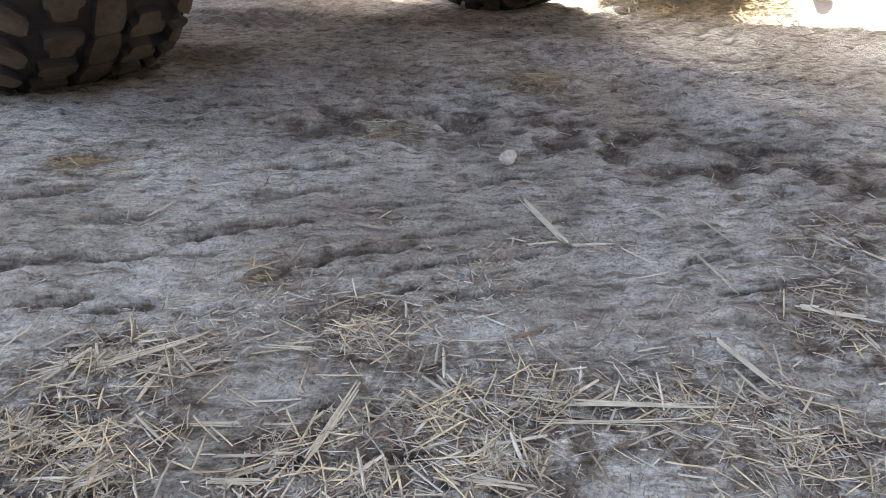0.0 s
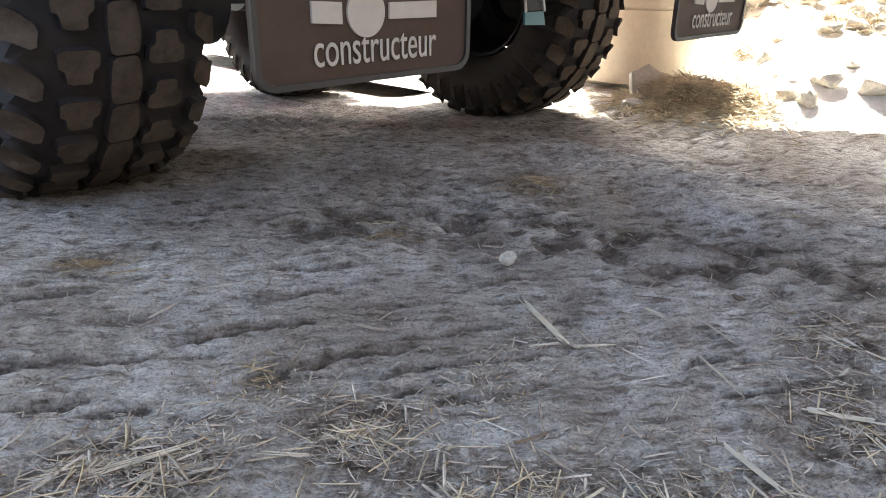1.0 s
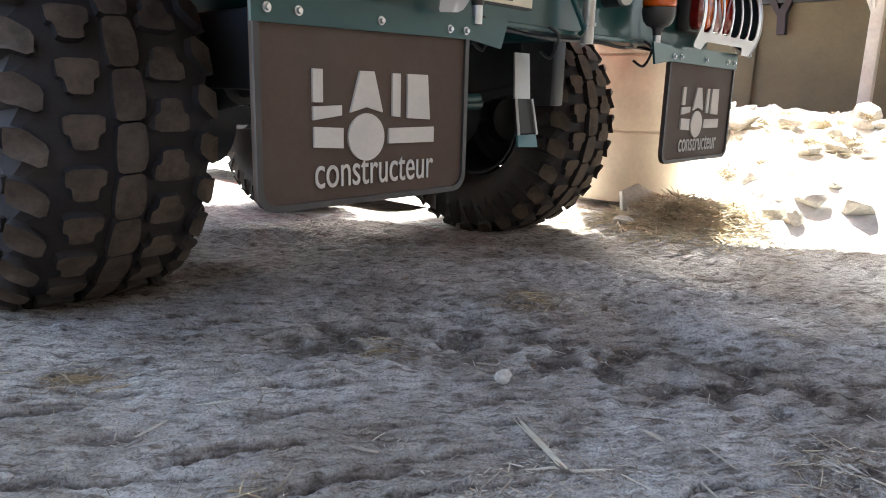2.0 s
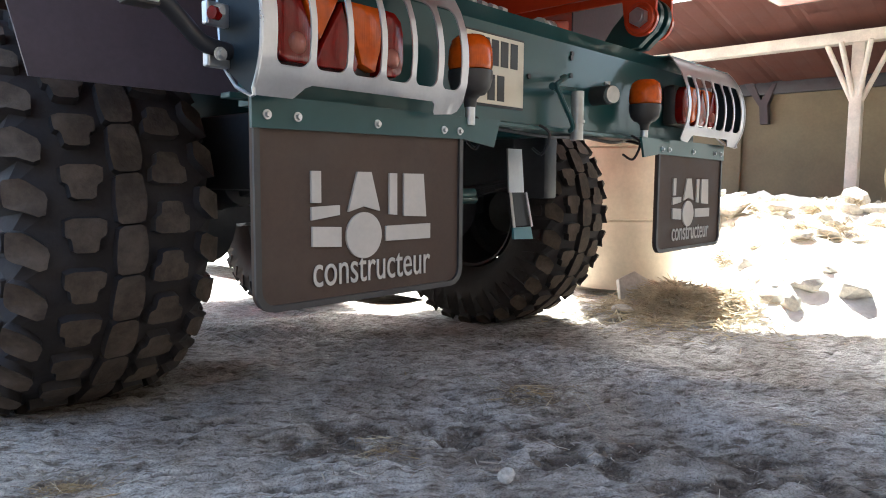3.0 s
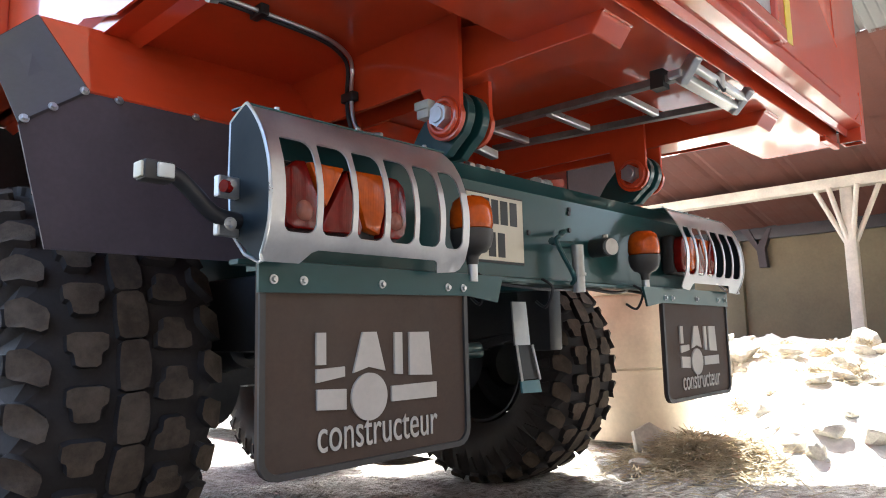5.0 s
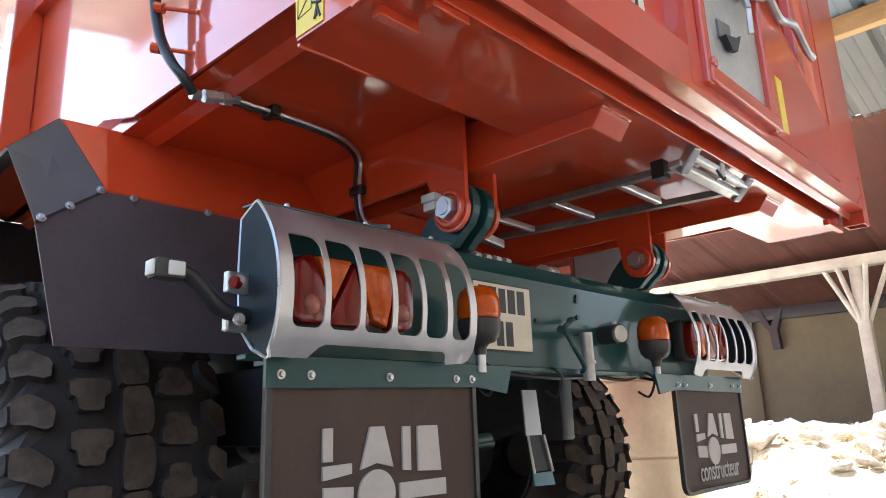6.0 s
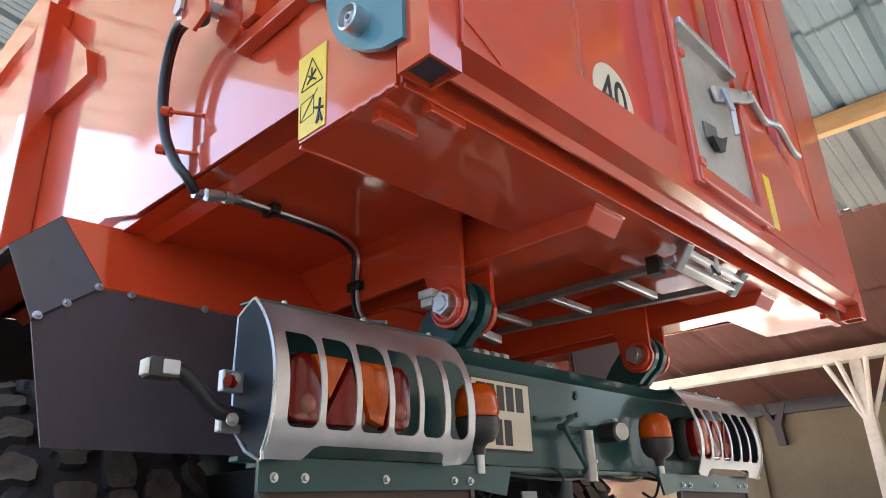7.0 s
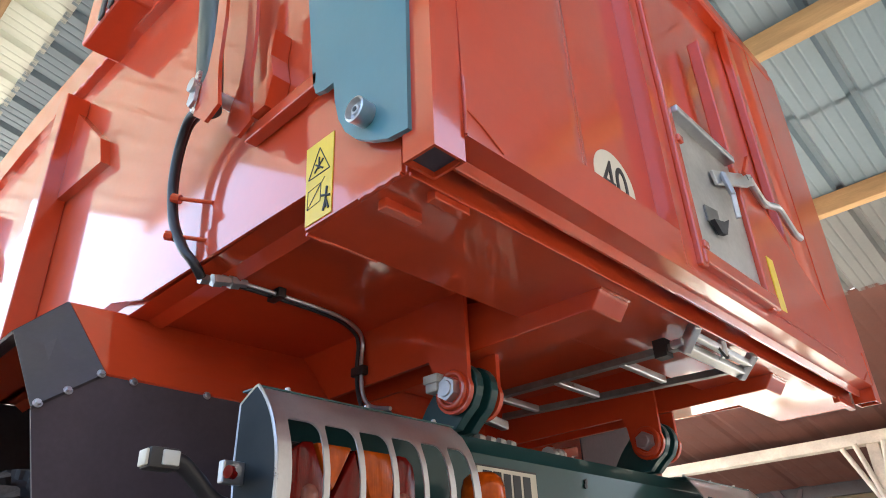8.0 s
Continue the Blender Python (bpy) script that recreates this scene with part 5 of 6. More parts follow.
# ---------------- fittings on the rear beam ----------------
bm = bmesh.new()
pipe(bm, [(1.21, 0.085, 1.084), (1.15, 0.03, 1.075), (1.07, -0.005, 1.05), (1.055, 0.0, 1.035), (1.09, 0.0, 0.99), (1.15, 0.0, 0.92), (1.165, 0.02, 0.90)], 0.008, 8, 8)
part("bent_handle", bm, TEAL, trailer, "bent green lever rod")
bm = bmesh.new()
pipe(bm, [(1.06, 0.02, 1.035), (1.16, 0.05, 1.035), (1.24, 0.06, 1.04)], 0.013, 8, 6)
part("lever_arm", bm, TEAL, trailer)
bm = bmesh.new()
rod(bm, (1.225, 0.03, 0.875), (1.225, 0.03, 1.035), 0.021, seg=20)
rod(bm, (1.225, 0.03, 0.93), (1.225, 0.03, 0.94), 0.026, seg=20)
part("lock_pin", bm, ZINC, trailer, "worn steel lock pin")
bm = bmesh.new()
rod(bm, (1.44, 0.10, 1.045), (1.42, 0.02, 1.042), 0.034, seg=24)
sock = part("trailer_socket", bm, FLAPRIM, trailer, "round black socket with a zinc cap")
bm = bmesh.new()
rod(bm, (1.42, 0.02, 1.042), (1.415, 0.005, 1.042), 0.030, seg=24)
rod(bm, (1.43, 0.04, 1.08), (1.43, 0.04, 1.09), 0.012, seg=8)
part("socket_cap", bm, ZINC, sock)
for hx, hz in ((1.29, 1.175), (1.285, 1.10), (1.04, 1.07), (1.285, 1.16)):
    bm = bmesh.new()
    rod(bm, (hx, 0.101, hz), (hx, 0.094, hz), 0.009, seg=10)
    part("beam_bolt", bm, DARK, trailer)
bm = bmesh.new()
box(bm, -0.04, 2.42, 0.066, 0.104, 0.902, 0.914, 0.002)
part("beam_lip", bm, TEAL, trailer, smooth=False)
for k, (cx, cl) in enumerate(((1.10, 0.5), (1.55, 0.3), (1.86, 0.25))):
    bm = bmesh.new()
    pipe(bm, [(cx - cl / 2, 0.12, 0.90), (cx, 0.09, 0.885), (cx + cl / 2, 0.12, 0.895)], 0.006, 6, 8)
    part("cable", bm, HOSE, trailer)
for x, z in ((0.72, 0.89), (1.05, 0.885), (1.66, 0.885)):
    bm = bmesh.new()
    pipe(bm, [(x, 0.06, z + 0.03), (x + 0.015, 0.03, z), (x + 0.02, 0.06, z - 0.06), (x + 0.05, 0.12, z - 0.04)], 0.005, 6, 8)
    part("cable", bm, HOSE, trailer)
# air hoses and brake rods above the beam
bm = bmesh.new()
pipe(bm, [(0.72, 0.16, 1.30), (0.85, 0.18, 1.265), (1.0, 0.18, 1.255), (1.1, 0.2, 1.26)], 0.008, 8, 6)
part("air_pipe", bm, STEEL, trailer)
for k in range(4):
    bm = bmesh.new()
    rod(bm, (0.80 + 0.05 * k, 0.15, 1.265), (0.825 + 0.05 * k, 0.15, 1.265), 0.016, seg=6)
    part("pipe_joint", bm, ZINC, trailer)
bar(trailer, "brake_rod", RED, (1.36, 0.25, 1.30), (1.62, 0.35, 1.36), 0.04, 0.04)
bm = bmesh.new()
for k in range(3):
    rod(bm, (1.26 + 0.03 * k, 0.22, 1.285), (1.29 + 0.03 * k, 0.23, 1.29), 0.026 - 0.004 * (k % 2), seg=10)
part("rod_end", bm, STEEL, trailer)
bar(trailer, "cross_tube", STEEL, (0.72, 0.12, 1.335), (0.98, 0.18, 1.335), 0.03, 0.03, "plain steel cross tube")

# marker lamp on a rubber arm beside the light guard
bm = bmesh.new()
pipe(bm, [(-0.06, 0.03, 0.985), (-0.12, 0.025, 0.995), (-0.165, 0.02, 1.03), (-0.20, 0.015, 1.055), (-0.225, 0.01, 1.06)], 0.017, 12, 8)
mk = part("marker_arm", bm, HOSE, trailer, "black rubber arm of the side marker lamp")
bm = bmesh.new()
box(bm, -0.272, -0.212, -0.003, 0.04, 1.041, 1.079, 0.005)
part("marker_body", bm, FLAPRIM, mk)
bm = bmesh.new()
box(bm, -0.250, -0.217, -0.009, -0.002, 1.046, 1.074, 0.003)
part("marker_lens", bm, SOLE, mk, "clear marker lens")
bm = bmesh.new()
box(bm, -0.278, -0.271, 0.002, 0.035, 1.045, 1.075, 0.003)
part("marker_lens", bm, PLATE, mk, "white marker lens")
for z in (0.975, 1.055):
    bar(trailer, "marker_bracket", STEEL, (-0.058, 0.04, z), (-0.11, 0.035, z), 0.02, 0.045, "zinc angle bracket")
    bolt(trailer, (-0.092, 0.01, z), (0, -1, 0), 0.009, 0.01)
bm = bmesh.new()
rod(bm, (-0.095, 0.01, 1.05), (-0.110, 0.006, 1.05), 0.013, seg=12)
part("side_reflector", bm, LENS_RED, trailer)

# ---------------- running gear ----------------
for cx in (0.52, 2 * MID - 0.52):
    for wy in (YC, YC + 1.80):
        bm = bmesh.new()
        for k in range(5):
            L = 0.62 - 0.09 * k
            pipe(bm, [(cx, wy - L, 0.75 - 0.022 * k), (cx, wy, 0.68 - 0.022 * k), (cx, wy + L, 0.75 - 0.022 * k)], 0.02, 6, 8)
        part("leaf_spring", bm, DARK, trailer, "dark leaf spring pack")
        bm = bmesh.new()
        rod(bm, (cx - 0.13, wy, SINK), (cx + 0.07, wy, SINK), 0.20, seg=32) if cx < 1 else rod(bm, (cx - 0.07, wy, SINK), (cx + 0.13, wy, SINK), 0.20, seg=32)
        part("brake_drum", bm, DARK, trailer)
    for wy in (YC - 0.66, YC + 0.72, YC + 2.1):
        bm = bmesh.new()
        box(bm, cx - 0.05, cx + 0.05, wy - 0.09, wy + 0.09, 0.66, 0.96, 0.01)
        part("spring_hanger", bm, DARK, trailer)
bm = bmesh.new()
rod(bm, (0.72, 0.85, 0.66), (1.66, 0.85, 0.66), 0.028)
part("torsion_bar", bm, TEAL, trailer)
for k, y in enumerate((1.0, 2.1, 3.4, 4.8)):
    bm = bmesh.new()
    box(bm, 0.7, 1.68, y, y + 0.12, 0.96, 1.16, 0.008)
    part("cross_member", bm, TEAL, trailer)
bm = bmesh.new()
rod(bm, (0.95, 2.0, 0.80), (0.95, 3.0, 0.80), 0.15, seg=28)
part("air_tank", bm, DARK, trailer, "dark air brake tank")
bm = bmesh.new()
for dx in (0.0, 0.16):
    rod(bm, (0.52 + dx, 0.95, 0.72), (0.52 + dx, 1.12, 0.70), 0.075, seg=20)
part("brake_chamber", bm, DARK, trailer)
for cx in (0.47, 2 * MID - 0.47):
    bm = bmesh.new()
    box(bm, cx - 0.06, cx + 0.06, 0.62, 4.2, 0.70, 0.95, 0.015)
    part("bogie_beam", bm, DARK, trailer)
# folding strap hanging inside the wheel
bm = bmesh.new()
quad_sheet(bm, (1.552, 0.57, 0.875), (1.65, 0.57, 0.875), (1.652, 0.555, 0.69), (1.545, 0.555, 0.69), 0.008)
strap = part("chock_holder", bm, ALU, trailer, "zinc strap of the wheel chock holder", smooth=False)
bm = bmesh.new()
quad_sheet(bm, (1.548, 0.556, 0.69), (1.655, 0.556, 0.69), (1.70, 0.553, 0.545), (1.572, 0.553, 0.545), 0.012)
part("holder_pocket", bm, DARK, strap, smooth=False)
bar(strap, "holder_side", ALU, (1.546, 0.548, 0.69), (1.572, 0.545, 0.54), 0.006, 0.012)
bar(strap, "holder_side", ALU, (1.655, 0.548, 0.69), (1.70, 0.545, 0.54), 0.006, 0.012)
bm = bmesh.new()
quad_sheet(bm, (1.572, 0.55, 0.54), (1.70, 0.55, 0.54), (1.717, 0.55, 0.485), (1.58, 0.55, 0.49), 0.01)
part("holder_foot", bm, ARMTEAL, strap, smooth=False)
bm = bmesh.new()
rod(bm, (0.70, 0.55, 0.665), (1.36, 0.60, 0.69), 0.02, seg=14)
part("stabiliser_tube", bm, TEAL, trailer)

# ---------------- rubble, straw and stones ----------------
def mound_height(x, y):
    """Heap of stones and chalky rubble beyond the trailer."""
    d = (x - 2.55) * 0.78 + (y - 0.55) * 0.62      # distance past the heap's foot
    side = min(1.0, max(0.0, (x - 2.72) / 1.1))
    h = 0.74 * (1 - math.exp(-max(0.0, d) / 1.5)) * side
    h *= max(0.25, min(1.0, (9.2 - x) / 2.2)) * max(0.0, min(1.0, (6.0 - y) / 2.5)) * min(1.0, (10.8 - x) / 0.5)
    if d > 0:
        h += side * min(1, d * 2) * (0.10 * noise.noise((x * 1.9, y * 1.9, 3)) + 0.05 * noise.noise((x * 6, y * 6, 1)) + 0.02 * noise.noise((x * 17, y * 17, 1)))
    pipe_d = math.hypot(x - 3.85, y - 1.25)
    return h * min(1.0, max(0.15, (pipe_d - 0.35) / 0.8)) - 0.10


verts, faces = [], []
xs, ys = np.arange(2.4, 10.8, 0.06), np.arange(-4.0, 6.0, 0.06)
for y in ys:
    for x in xs:
        verts.append((x, y, mound_height(x, y)))
w = len(xs)
for j in range(len(ys) - 1):
    for i in range(w - 1):
        q = (j * w + i, j * w + i + 1, (j + 1) * w + i + 1, (j + 1) * w + i)
        if max(verts[k][2] for k in q) > -0.097:
            faces.append(q)
me = bpy.data.meshes.new("rubble_heap")
me.from_pydata(verts, [], faces)
me.shade_smooth()
CHALK = material("chalky_rubble", (0.76, 0.73, 0.67), 0.9, vary=0.2, scale=3, grain=35, bump=0.6, dist=0.01, dirt=(0.25, 0.19, 0.11), dirt_amount=0.6)
me.materials.append(CHALK)
tagged(new("rubble_heap", me), "heap of pale chalky rubble in full sun", "rubble", kind="stuff")
STONE = material("pale_stone", (0.50, 0.46, 0.40), 0.85, vary=0.3, scale=6, grain=50, bump=0.5, dist=0.006)


def stone_mesh(seed, flat):
    rnd = random.Random(seed)
    bm = bmesh.new()
    bmesh.ops.create_icosphere(bm, subdivisions=2, radius=0.5)
    for v in bm.verts:
        v.co *= 1 + 0.35 * noise.noise(v.co * 2.2 + Vector((seed * 7.1, 0, 0)))
    for k in range(9):
        n = Vector((rnd.uniform(-1, 1), rnd.uniform(-1, 1), rnd.uniform(-1, 1))).normalized()
        for v in bm.verts:
            over = v.co.dot(n) - 0.27
            if over > 0:
                v.co -= n * over
    bmesh.ops.scale(bm, verts=bm.verts[:], vec=(1, 0.8, flat))
    return mesh_of("stone", bm, STONE, False)


STONES = [stone_mesh(k, 0.38 + 0.11 * k) for k in range(5)]


def put_stone(x, y, size, z=None, seed=0, name="stone", label="pale angular stone lying on the sunlit rubble", group="rubble stones"):
    rnd = random.Random(seed)
    ob = new(name, STONES[seed % 5])
    base = mound_height(x, y) if z is None else z
    ob.matrix_basis = Matrix.LocRotScale((x, y, base + size * 0.12), Euler((rnd.uniform(-0.3, 0.3), rnd.uniform(-0.3, 0.3), rnd.uniform(0, 6))), (size,) * 3)
    return tagged(ob, label, "stone", group)


rs = random.Random(5)
for k in range(170):
    x = rs.uniform(3.3, 8.4)
    y = rs.uniform(-1.2, 2.6)
    if mound_height(x, y) > -0.02 and math.hypot(x - 3.85, y - 1.25) > 0.8:
        put_stone(x, y, rs.choice((0.06, 0.08, 0.1, 0.12, 0.16, 0.2, 0.3)), seed=k)
for k, (x, y, sz) in enumerate(((5.0, 0.93, 0.42), (5.35, 0.65, 0.28), (4.85, 1.02, 0.36), (5.75, 0.55, 0.3), (6.2, 0.3, 0.34), (3.54, 0.10, 0.2), (3.72, -0.05, 0.24), (3.78, -0.27, 0.3), (5.3, 0.15, 0.2), (5.5, 0.0, 0.22))):
    put_stone(x, y, sz, seed=60 + k)
put_stone(2.94, 0.76, 0.17, ground_height(2.94, 0.76) + 0.01, 61)
# slab leaning against the straw
bm = bmesh.new()
prism(bm, [(-0.11, 0.0), (0.09, -0.02), (0.12, 0.15), (0.02, 0.22), (-0.10, 0.17)], "y", -0.02, 0.025, 0.008)
bmesh.ops.transform(bm, verts=bm.verts[:], matrix=pose(3.2, 0.8, -0.03, -25, 0, -35))
solid("stone_slab", bm, STONE, "grey broken stone slab leaning at the straw heap", "stone", "rubble stones")
put_stone(0.508, -0.24, 0.055, ground_height(0.508, -0.24) + 0.012, 4, "pale_stone", "small pale stone lying on the dusty floor", "floor stones")
for k, (x, y, sz) in enumerate(((0.62, -0.13, 0.05), (0.70, -0.2, 0.06), (0.86, -0.31, 0.055), (1.39, -0.28, 0.08), (1.25, -0.1, 0.06), (1.05, -0.42, 0.05), (0.75, -0.74, 0.07), (0.66, -0.93, 0.07))):
    ob = put_stone(x, y, sz * 0.6, ground_height(x, y) - 0.004, 20 + k, "earth_clod", "dark brown clod of earth on the floor", "earth clods")
CLOD = material("brown_earth", (0.17, 0.125, 0.09), 0.95, vary=0.3, scale=20, grain=120, bump=0.6, dist=0.004)
clod_meshes = {}
for ob in [o for o in scene.objects if o.name.startswith("earth_clod")]:
    if ob.data not in clod_meshes:
        me = ob.data.copy()
        me.materials.clear()
        me.materials.append(CLOD)
        clod_meshes[ob.data] = me
    ob.data = clod_meshes[ob.data]
    ob["category"] = "clod"

STRAW = bpy.data.materials.new("straw")
STRAW.use_nodes = True
nt = STRAW.node_tree
geo = nt.nodes.new("ShaderNodeNewGeometry")
col = ramp(nt, geo.outputs["Random Per Island"], [(0.0, (0.14, 0.095, 0.06)), (0.25, (0.26, 0.20, 0.145)), (0.6, (0.40, 0.345, 0.28)), (0.96, (0.60, 0.55, 0.47)), (1.0, (0.42, 0.26, 0.07))])
col = mix(nt, 0.5, col, mix(nt, 1.0, col, ramp(nt, tex(nt, 40, 3), [(0.3, (0.45,) * 3), (0.7, (1.1,) * 3)]), "MULTIPLY"))
nt.links.new(col, nt.nodes["Principled BSDF"].inputs["Base Color"])
nt.nodes["Principled BSDF"].inputs["Roughness"].default_value = 0.6


def straw_into(verts, faces, rnd, x, y, z, length, width, yaw, tilt, bend):
    """One flattened stalk of three stretches, with a wedge section."""
    d = Vector((math.cos(yaw), math.sin(yaw), 0))
    s = Vector((-d.y, d.x, 0))
    base = len(verts)
    for k in range(4):
        t = k / 3 - 0.5
        c = Vector((x, y, z)) + d * (t * length) + Vector((0, 0, 1)) * (t * length * tilt) + s * (bend * (t * t) * length)
        w = width * (1.0 if 0 < k < 3 else 0.75) / 2
        verts.extend([tuple(c - s * w), tuple(c + Vector((0, 0, width * 0.45))), tuple(c + s * w)])
    for k in range(3):
        a, b = base + 3 * k, base + 3 * (k + 1)
        faces.extend([(a, b, b + 1, a + 1), (a + 1, b + 1, b + 2, a + 2), (a + 2, b + 2, b, a)])
    faces.extend([(base, base + 1, base + 2), (base + 9, base + 11, base + 10)])


PALEGOLD = material("bleached_straw", (0.56, 0.46, 0.30), 0.7, vary=0.5, scale=9, grain=90, bump=0.2, dist=0.001)
GOLD = material("golden_straw", (0.33, 0.24, 0.125), 0.7, vary=0.45, scale=9, grain=90, bump=0.2, dist=0.001)


def straw_object(name, count, place, length, width, label, lift=0.004, tilt=0.12, seed=1, height=ground_height, mat=STRAW):
    rnd = random.Random(seed)
    verts, faces = [], []
    for k in range(count):
        x, y, up = place(rnd)
        z = height(x, y) + lift + up
        straw_into(verts, faces, rnd, x, y, z, rnd.uniform(*length), rnd.uniform(*width), rnd.uniform(0, math.pi * 2), rnd.gauss(0, tilt), rnd.gauss(0, 0.07))
    me = bpy.data.meshes.new(name)
    me.from_pydata(verts, [], faces)
    me.materials.append(mat)
    return tagged(new(name, me), label, "straw", kind="stuff")


def near_field(rnd):
    while True:
        x, y = rnd.uniform(-1.1, 1.3), rnd.uniform(-1.35, 0.3)
        d = math.hypot(x + 0.8, y + 1.24)
        keep = 1.2 * math.exp(-max(0, d - 0.62) / 0.45) * (0.12 + 2.2 * max(0, noise.noise((x * 4.5, y * 4.5, 11))))
        if d > 0.35 and rnd.random() < keep:
            return x, y, rnd.random() * 0.004


def wide_field(rnd):
    while True:
        x, y = rnd.uniform(-1.6, 3.2), rnd.uniform(-1.6, 2.2)
        if rnd.random() < 0.15 + max(0, noise.noise((x * 2.2, y * 2.2, 21))):
            return x, y, 0.0


def clump(cx, cy, r, up=0.02):
    def place(rnd):
        a, q = rnd.uniform(0, 6.283), abs(rnd.gauss(0, r * 0.5))
        return cx + q * math.cos(a), cy + q * math.sin(a), up * max(0, 1 - q / r) * rnd.random()
    return place


straw_object("loose_straw", 300, near_field, (0.015, 0.06), (0.0015, 0.004), "trampled dusty straw scattered on the floor", seed=1)
straw_object("split_straw", 70, near_field, (0.03, 0.09), (0.003, 0.008), "pale split straws and broken stalks lying on the floor", 0.003, 0.10, seed=7)
straw_object("chaff", 7000, near_field, (0.005, 0.02), (0.001, 0.003), "short broken straw and chaff on the floor", 0.002, 0.25, seed=2)
straw_object("chaff", 4500, wide_field, (0.005, 0.022), (0.001, 0.003), "short broken straw and chaff on the floor", 0.002, 0.2, seed=3)
straw_object("loose_straw", 500, wide_field, (0.03, 0.09), (0.0015, 0.004), "thinly scattered straw on the floor", 0.003, 0.2, seed=4)
for k, (cx, cy, r, n) in enumerate(CLUMPS):
    kind = GOLD if k in (0, 1, 15, 16) else STRAW
    straw_object("straw_clump", int(n * 1.1), clump(cx, cy, r, 0.005), (0.012, 0.05), (0.0008, 0.0022), "flattened clump of dry brown straw on the floor", 0.003, 0.14, seed=10 + k, mat=kind)
    straw_object("straw_clump", n // 26, clump(cx, cy, r * 1.2, 0.006), (0.03, 0.085), (0.003, 0.0065), "broad split straws over a flattened clump", 0.004, 0.08, seed=70 + k, mat=kind)
    straw_object("straw_clump", n // 9, clump(cx, cy, r * 1.3, 0.008), (0.03, 0.09), (0.0014, 0.0032), "bleached single straws on a flattened clump", 0.005, 0.10, seed=130 + k, mat=PALEGOLD)


def heap_height(x, y):
    return max(mound_height(x, y), ground_height(x, y)) + 0.01 + 0.13 * math.exp(-((x - 3.26) ** 2 + (y - 0.64) ** 2) / 0.055) + 0.05 * math.exp(-((x - 3.34) ** 2 + (y - 0.36) ** 2) / 0.03)


bm = bmesh.new()
bmesh.ops.create_grid(bm, x_segments=50, y_segments=50, size=0.62)
for v in bm.verts:
    x, y = v.co.x + 3.24, v.co.y + 0.60
    edge = min(1.0, max(0.0, (math.hypot(v.co.x, v.co.y) - 0.36) / 0.24))
    v.co = Vector((x, y, heap_height(x, y) - 0.035 - 0.12 * edge + 0.03 * noise.noise((x * 14, y * 14, 3.0)) + 0.02 * noise.noise((x * 40, y * 40, 3.0))))
solid("straw_heap", bm, PALEGOLD, "matted core of a dry straw heap", "straw", kind="stuff")
straw_object("straw_heap", 1500, clump(3.2, 0.56, 0.5, 0.03), (0.05, 0.18), (0.003, 0.007), "tangled heap of dry straw at the foot of the concrete pipe", -0.02, 0.2, seed=40, height=heap_height, mat=GOLD)
straw_object("straw_heap", 3000, clump(3.2, 0.54, 0.6, 0.03), (0.06, 0.24), (0.004, 0.009), "bleached straws on the heap at the foot of the pipe", -0.01, 0.22, seed=41, height=heap_height, mat=PALEGOLD)
for k, (cx, cy) in enumerate(((5.6, 0.45), (4.6, 0.25), (6.3, -0.1), (6.0, 0.9), (4.4, 0.75), (5.2, -0.3), (5.1, 0.75), (5.9, 0.2), (4.9, 0.05))):
    straw_object("straw_clump", 260, clump(cx, cy, 0.35, 0.05), (0.05, 0.16), (0.002, 0.006), "dry straw lying among the rubble", 0.02, 0.35, seed=50 + k, height=mound_height, mat=GOLD)

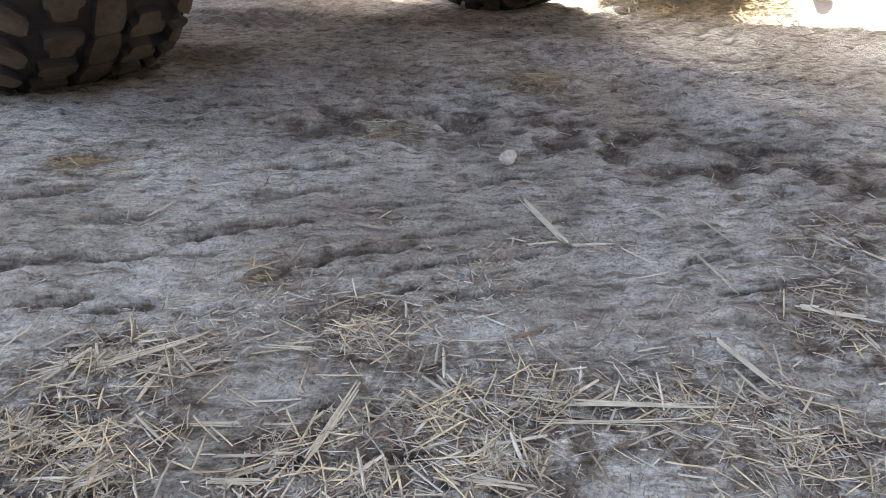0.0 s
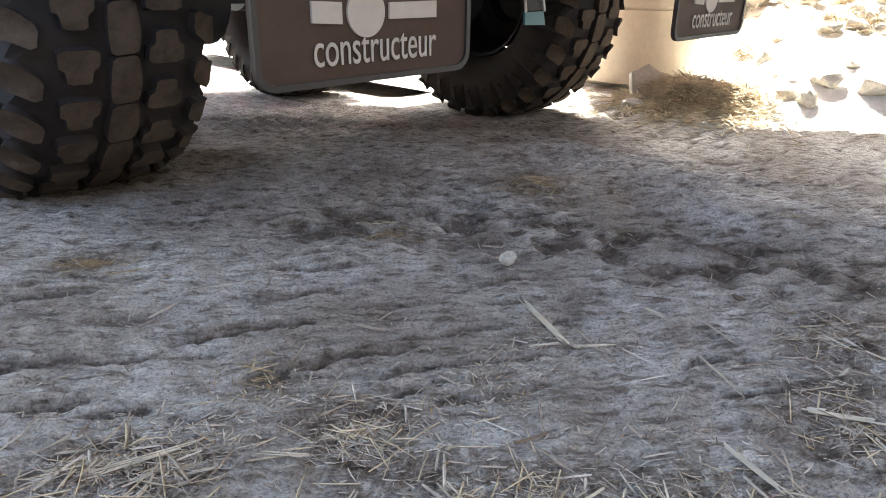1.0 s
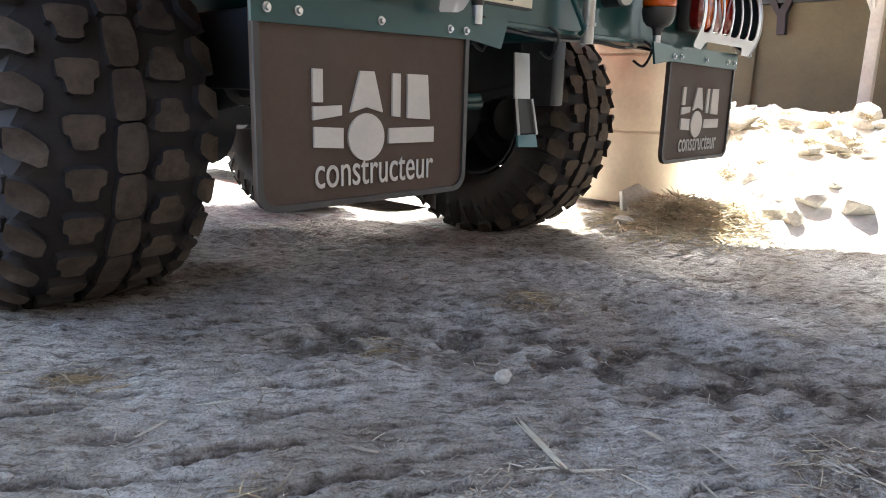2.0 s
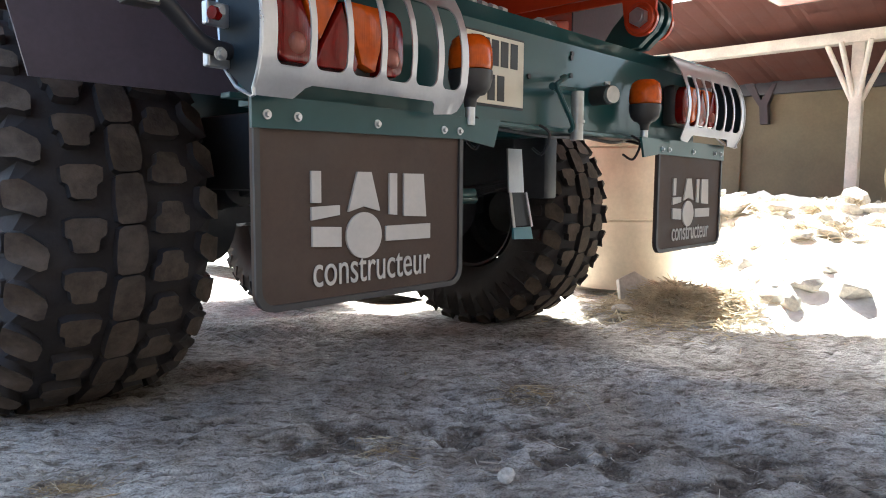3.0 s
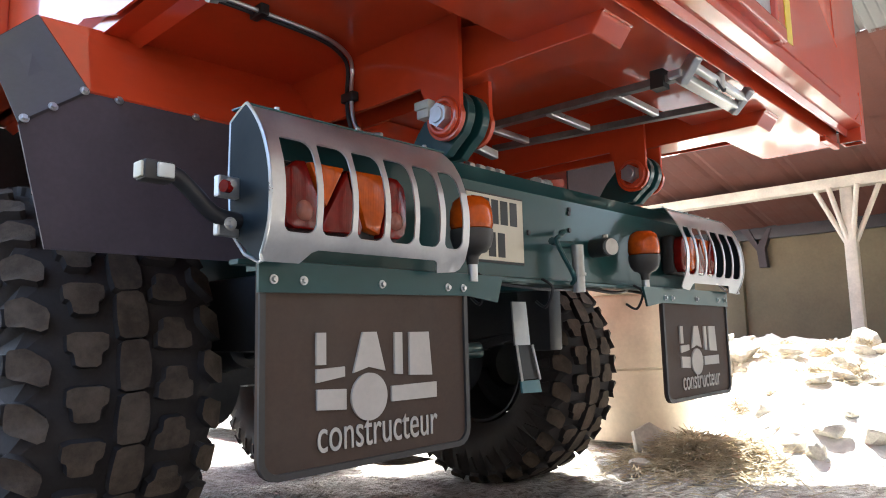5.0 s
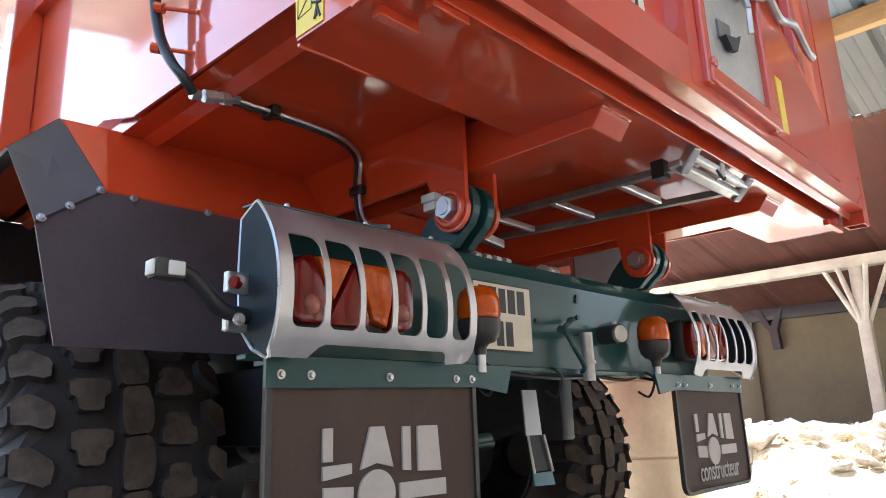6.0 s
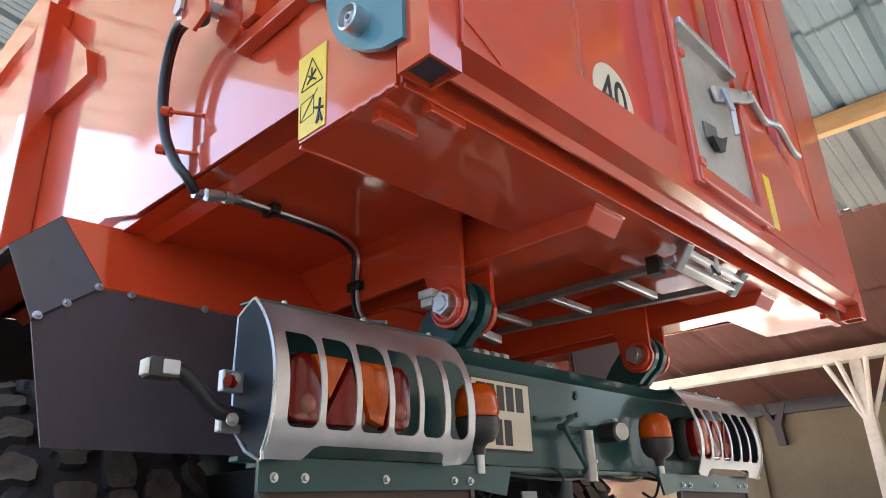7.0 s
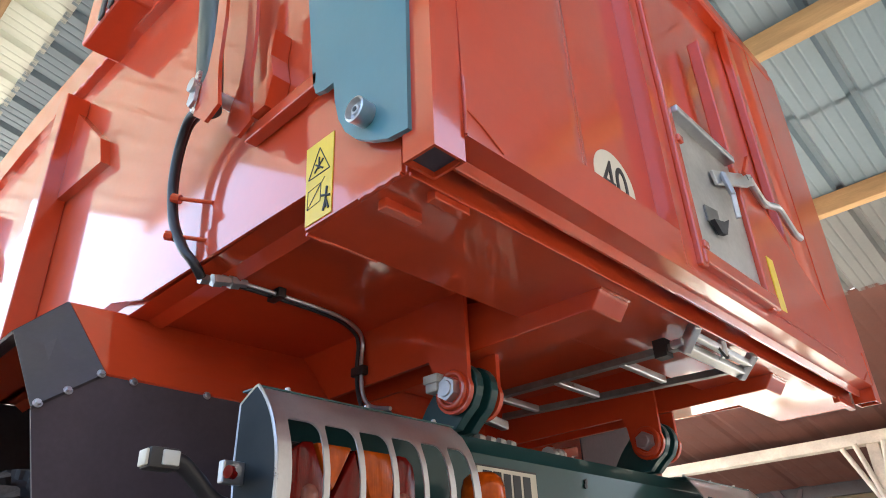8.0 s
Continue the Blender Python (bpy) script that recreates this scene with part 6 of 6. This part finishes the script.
# single large stalks that lie apart
STALK = material("split_stalk", (0.50, 0.44, 0.34), 0.7, vary=0.3, scale=30, grain=160, bump=0.4, dist=0.001, stretch=(1, 0.15, 1))
for k, (ax, ay, bx, by, wd) in enumerate(((0.366, -0.401, 0.242, -0.616, 0.013), (0.262, -0.60, 0.34, -0.66, 0.006), (0.20, -0.53, 0.262, -0.575, 0.005), (-0.13, -0.845, 0.03, -1.02, 0.010), (-0.19, -0.845, -0.055, -0.985, 0.006), (-0.30, -0.62, -0.47, -0.70, 0.009), (-0.56, -0.33, -0.42, -0.36, 0.008), (0.17, -0.95, 0.13, -1.06, 0.011), (0.36, -1.0, 0.44, -1.12, 0.010), (-0.52, -0.52, -0.47, -0.57, 0.007), (-0.36, -0.44, -0.30, -0.51, 0.006), (0.52, -0.62, 0.50, -0.68, 0.007), (0.55, -0.75, 0.51, -0.83, 0.008), (-0.56, -0.62, -0.50, -0.68, 0.008), (-0.34, -0.83, -0.28, -0.92, 0.009), (0.42, -0.80, 0.30, -0.93, 0.006))):
    rnd = random.Random(200 + k)
    verts, faces = [], []
    cx, cy, ln, yaw = (ax + bx) / 2, (ay + by) / 2, math.hypot(bx - ax, by - ay), math.atan2(by - ay, bx - ax)
    za, zb = ground_height(ax, ay), ground_height(bx, by)
    mid_z = max((za + zb) / 2, max(ground_height(ax + (bx - ax) * f / 8, ay + (by - ay) * f / 8) - (f / 8 - 0.5) * (zb - za) * 0.6 for f in range(9)))
    for n in range(5):
        off = (n - 2) * wd * 0.22
        slide = rnd.uniform(-0.12, 0.12) * ln
        straw_into(verts, faces, rnd, cx - math.sin(yaw) * off + math.cos(yaw) * slide, cy + math.cos(yaw) * off + math.sin(yaw) * slide, mid_z + 0.003 + rnd.uniform(0, 0.003),
                   ln * rnd.uniform(0.7, 1.0), wd * rnd.uniform(0.25, 0.5), yaw + rnd.gauss(0, 0.03), (zb - za) / ln * 0.6, rnd.gauss(0, 0.02))
    me = bpy.data.meshes.new("straw_stalk")
    me.from_pydata(verts, [], faces)
    me.materials.append(STALK)
    tagged(new("straw_stalk", me), "split pale maize stalk lying on the dusty floor", "stalk", "loose stalks")

# round bale beyond the rubble
BALE = material("weathered_straw_bale", (0.34, 0.29, 0.17), 0.85, vary=0.35, scale=14, grain=120, bump=0.9, dist=0.02, stretch=(0.3, 1, 1))
bm = bmesh.new()
lathe(bm, [(-0.58, 0.0), (-0.60, 0.30), (-0.585, 0.50), (-0.54, 0.56), (-0.2, 0.575), (0.2, 0.57), (0.54, 0.56), (0.585, 0.50), (0.60, 0.30), (0.58, 0.0)], (7.5, -0.36, 0.80), "x", 64)
for v in bm.verts:
    v.co += Vector((0, noise.noise(v.co * 4), noise.noise(v.co * 4 + Vector((3, 0, 0))))) * 0.03
solid("round_bale", bm, BALE, "weathered round straw bale lying behind the rubble", "bale")
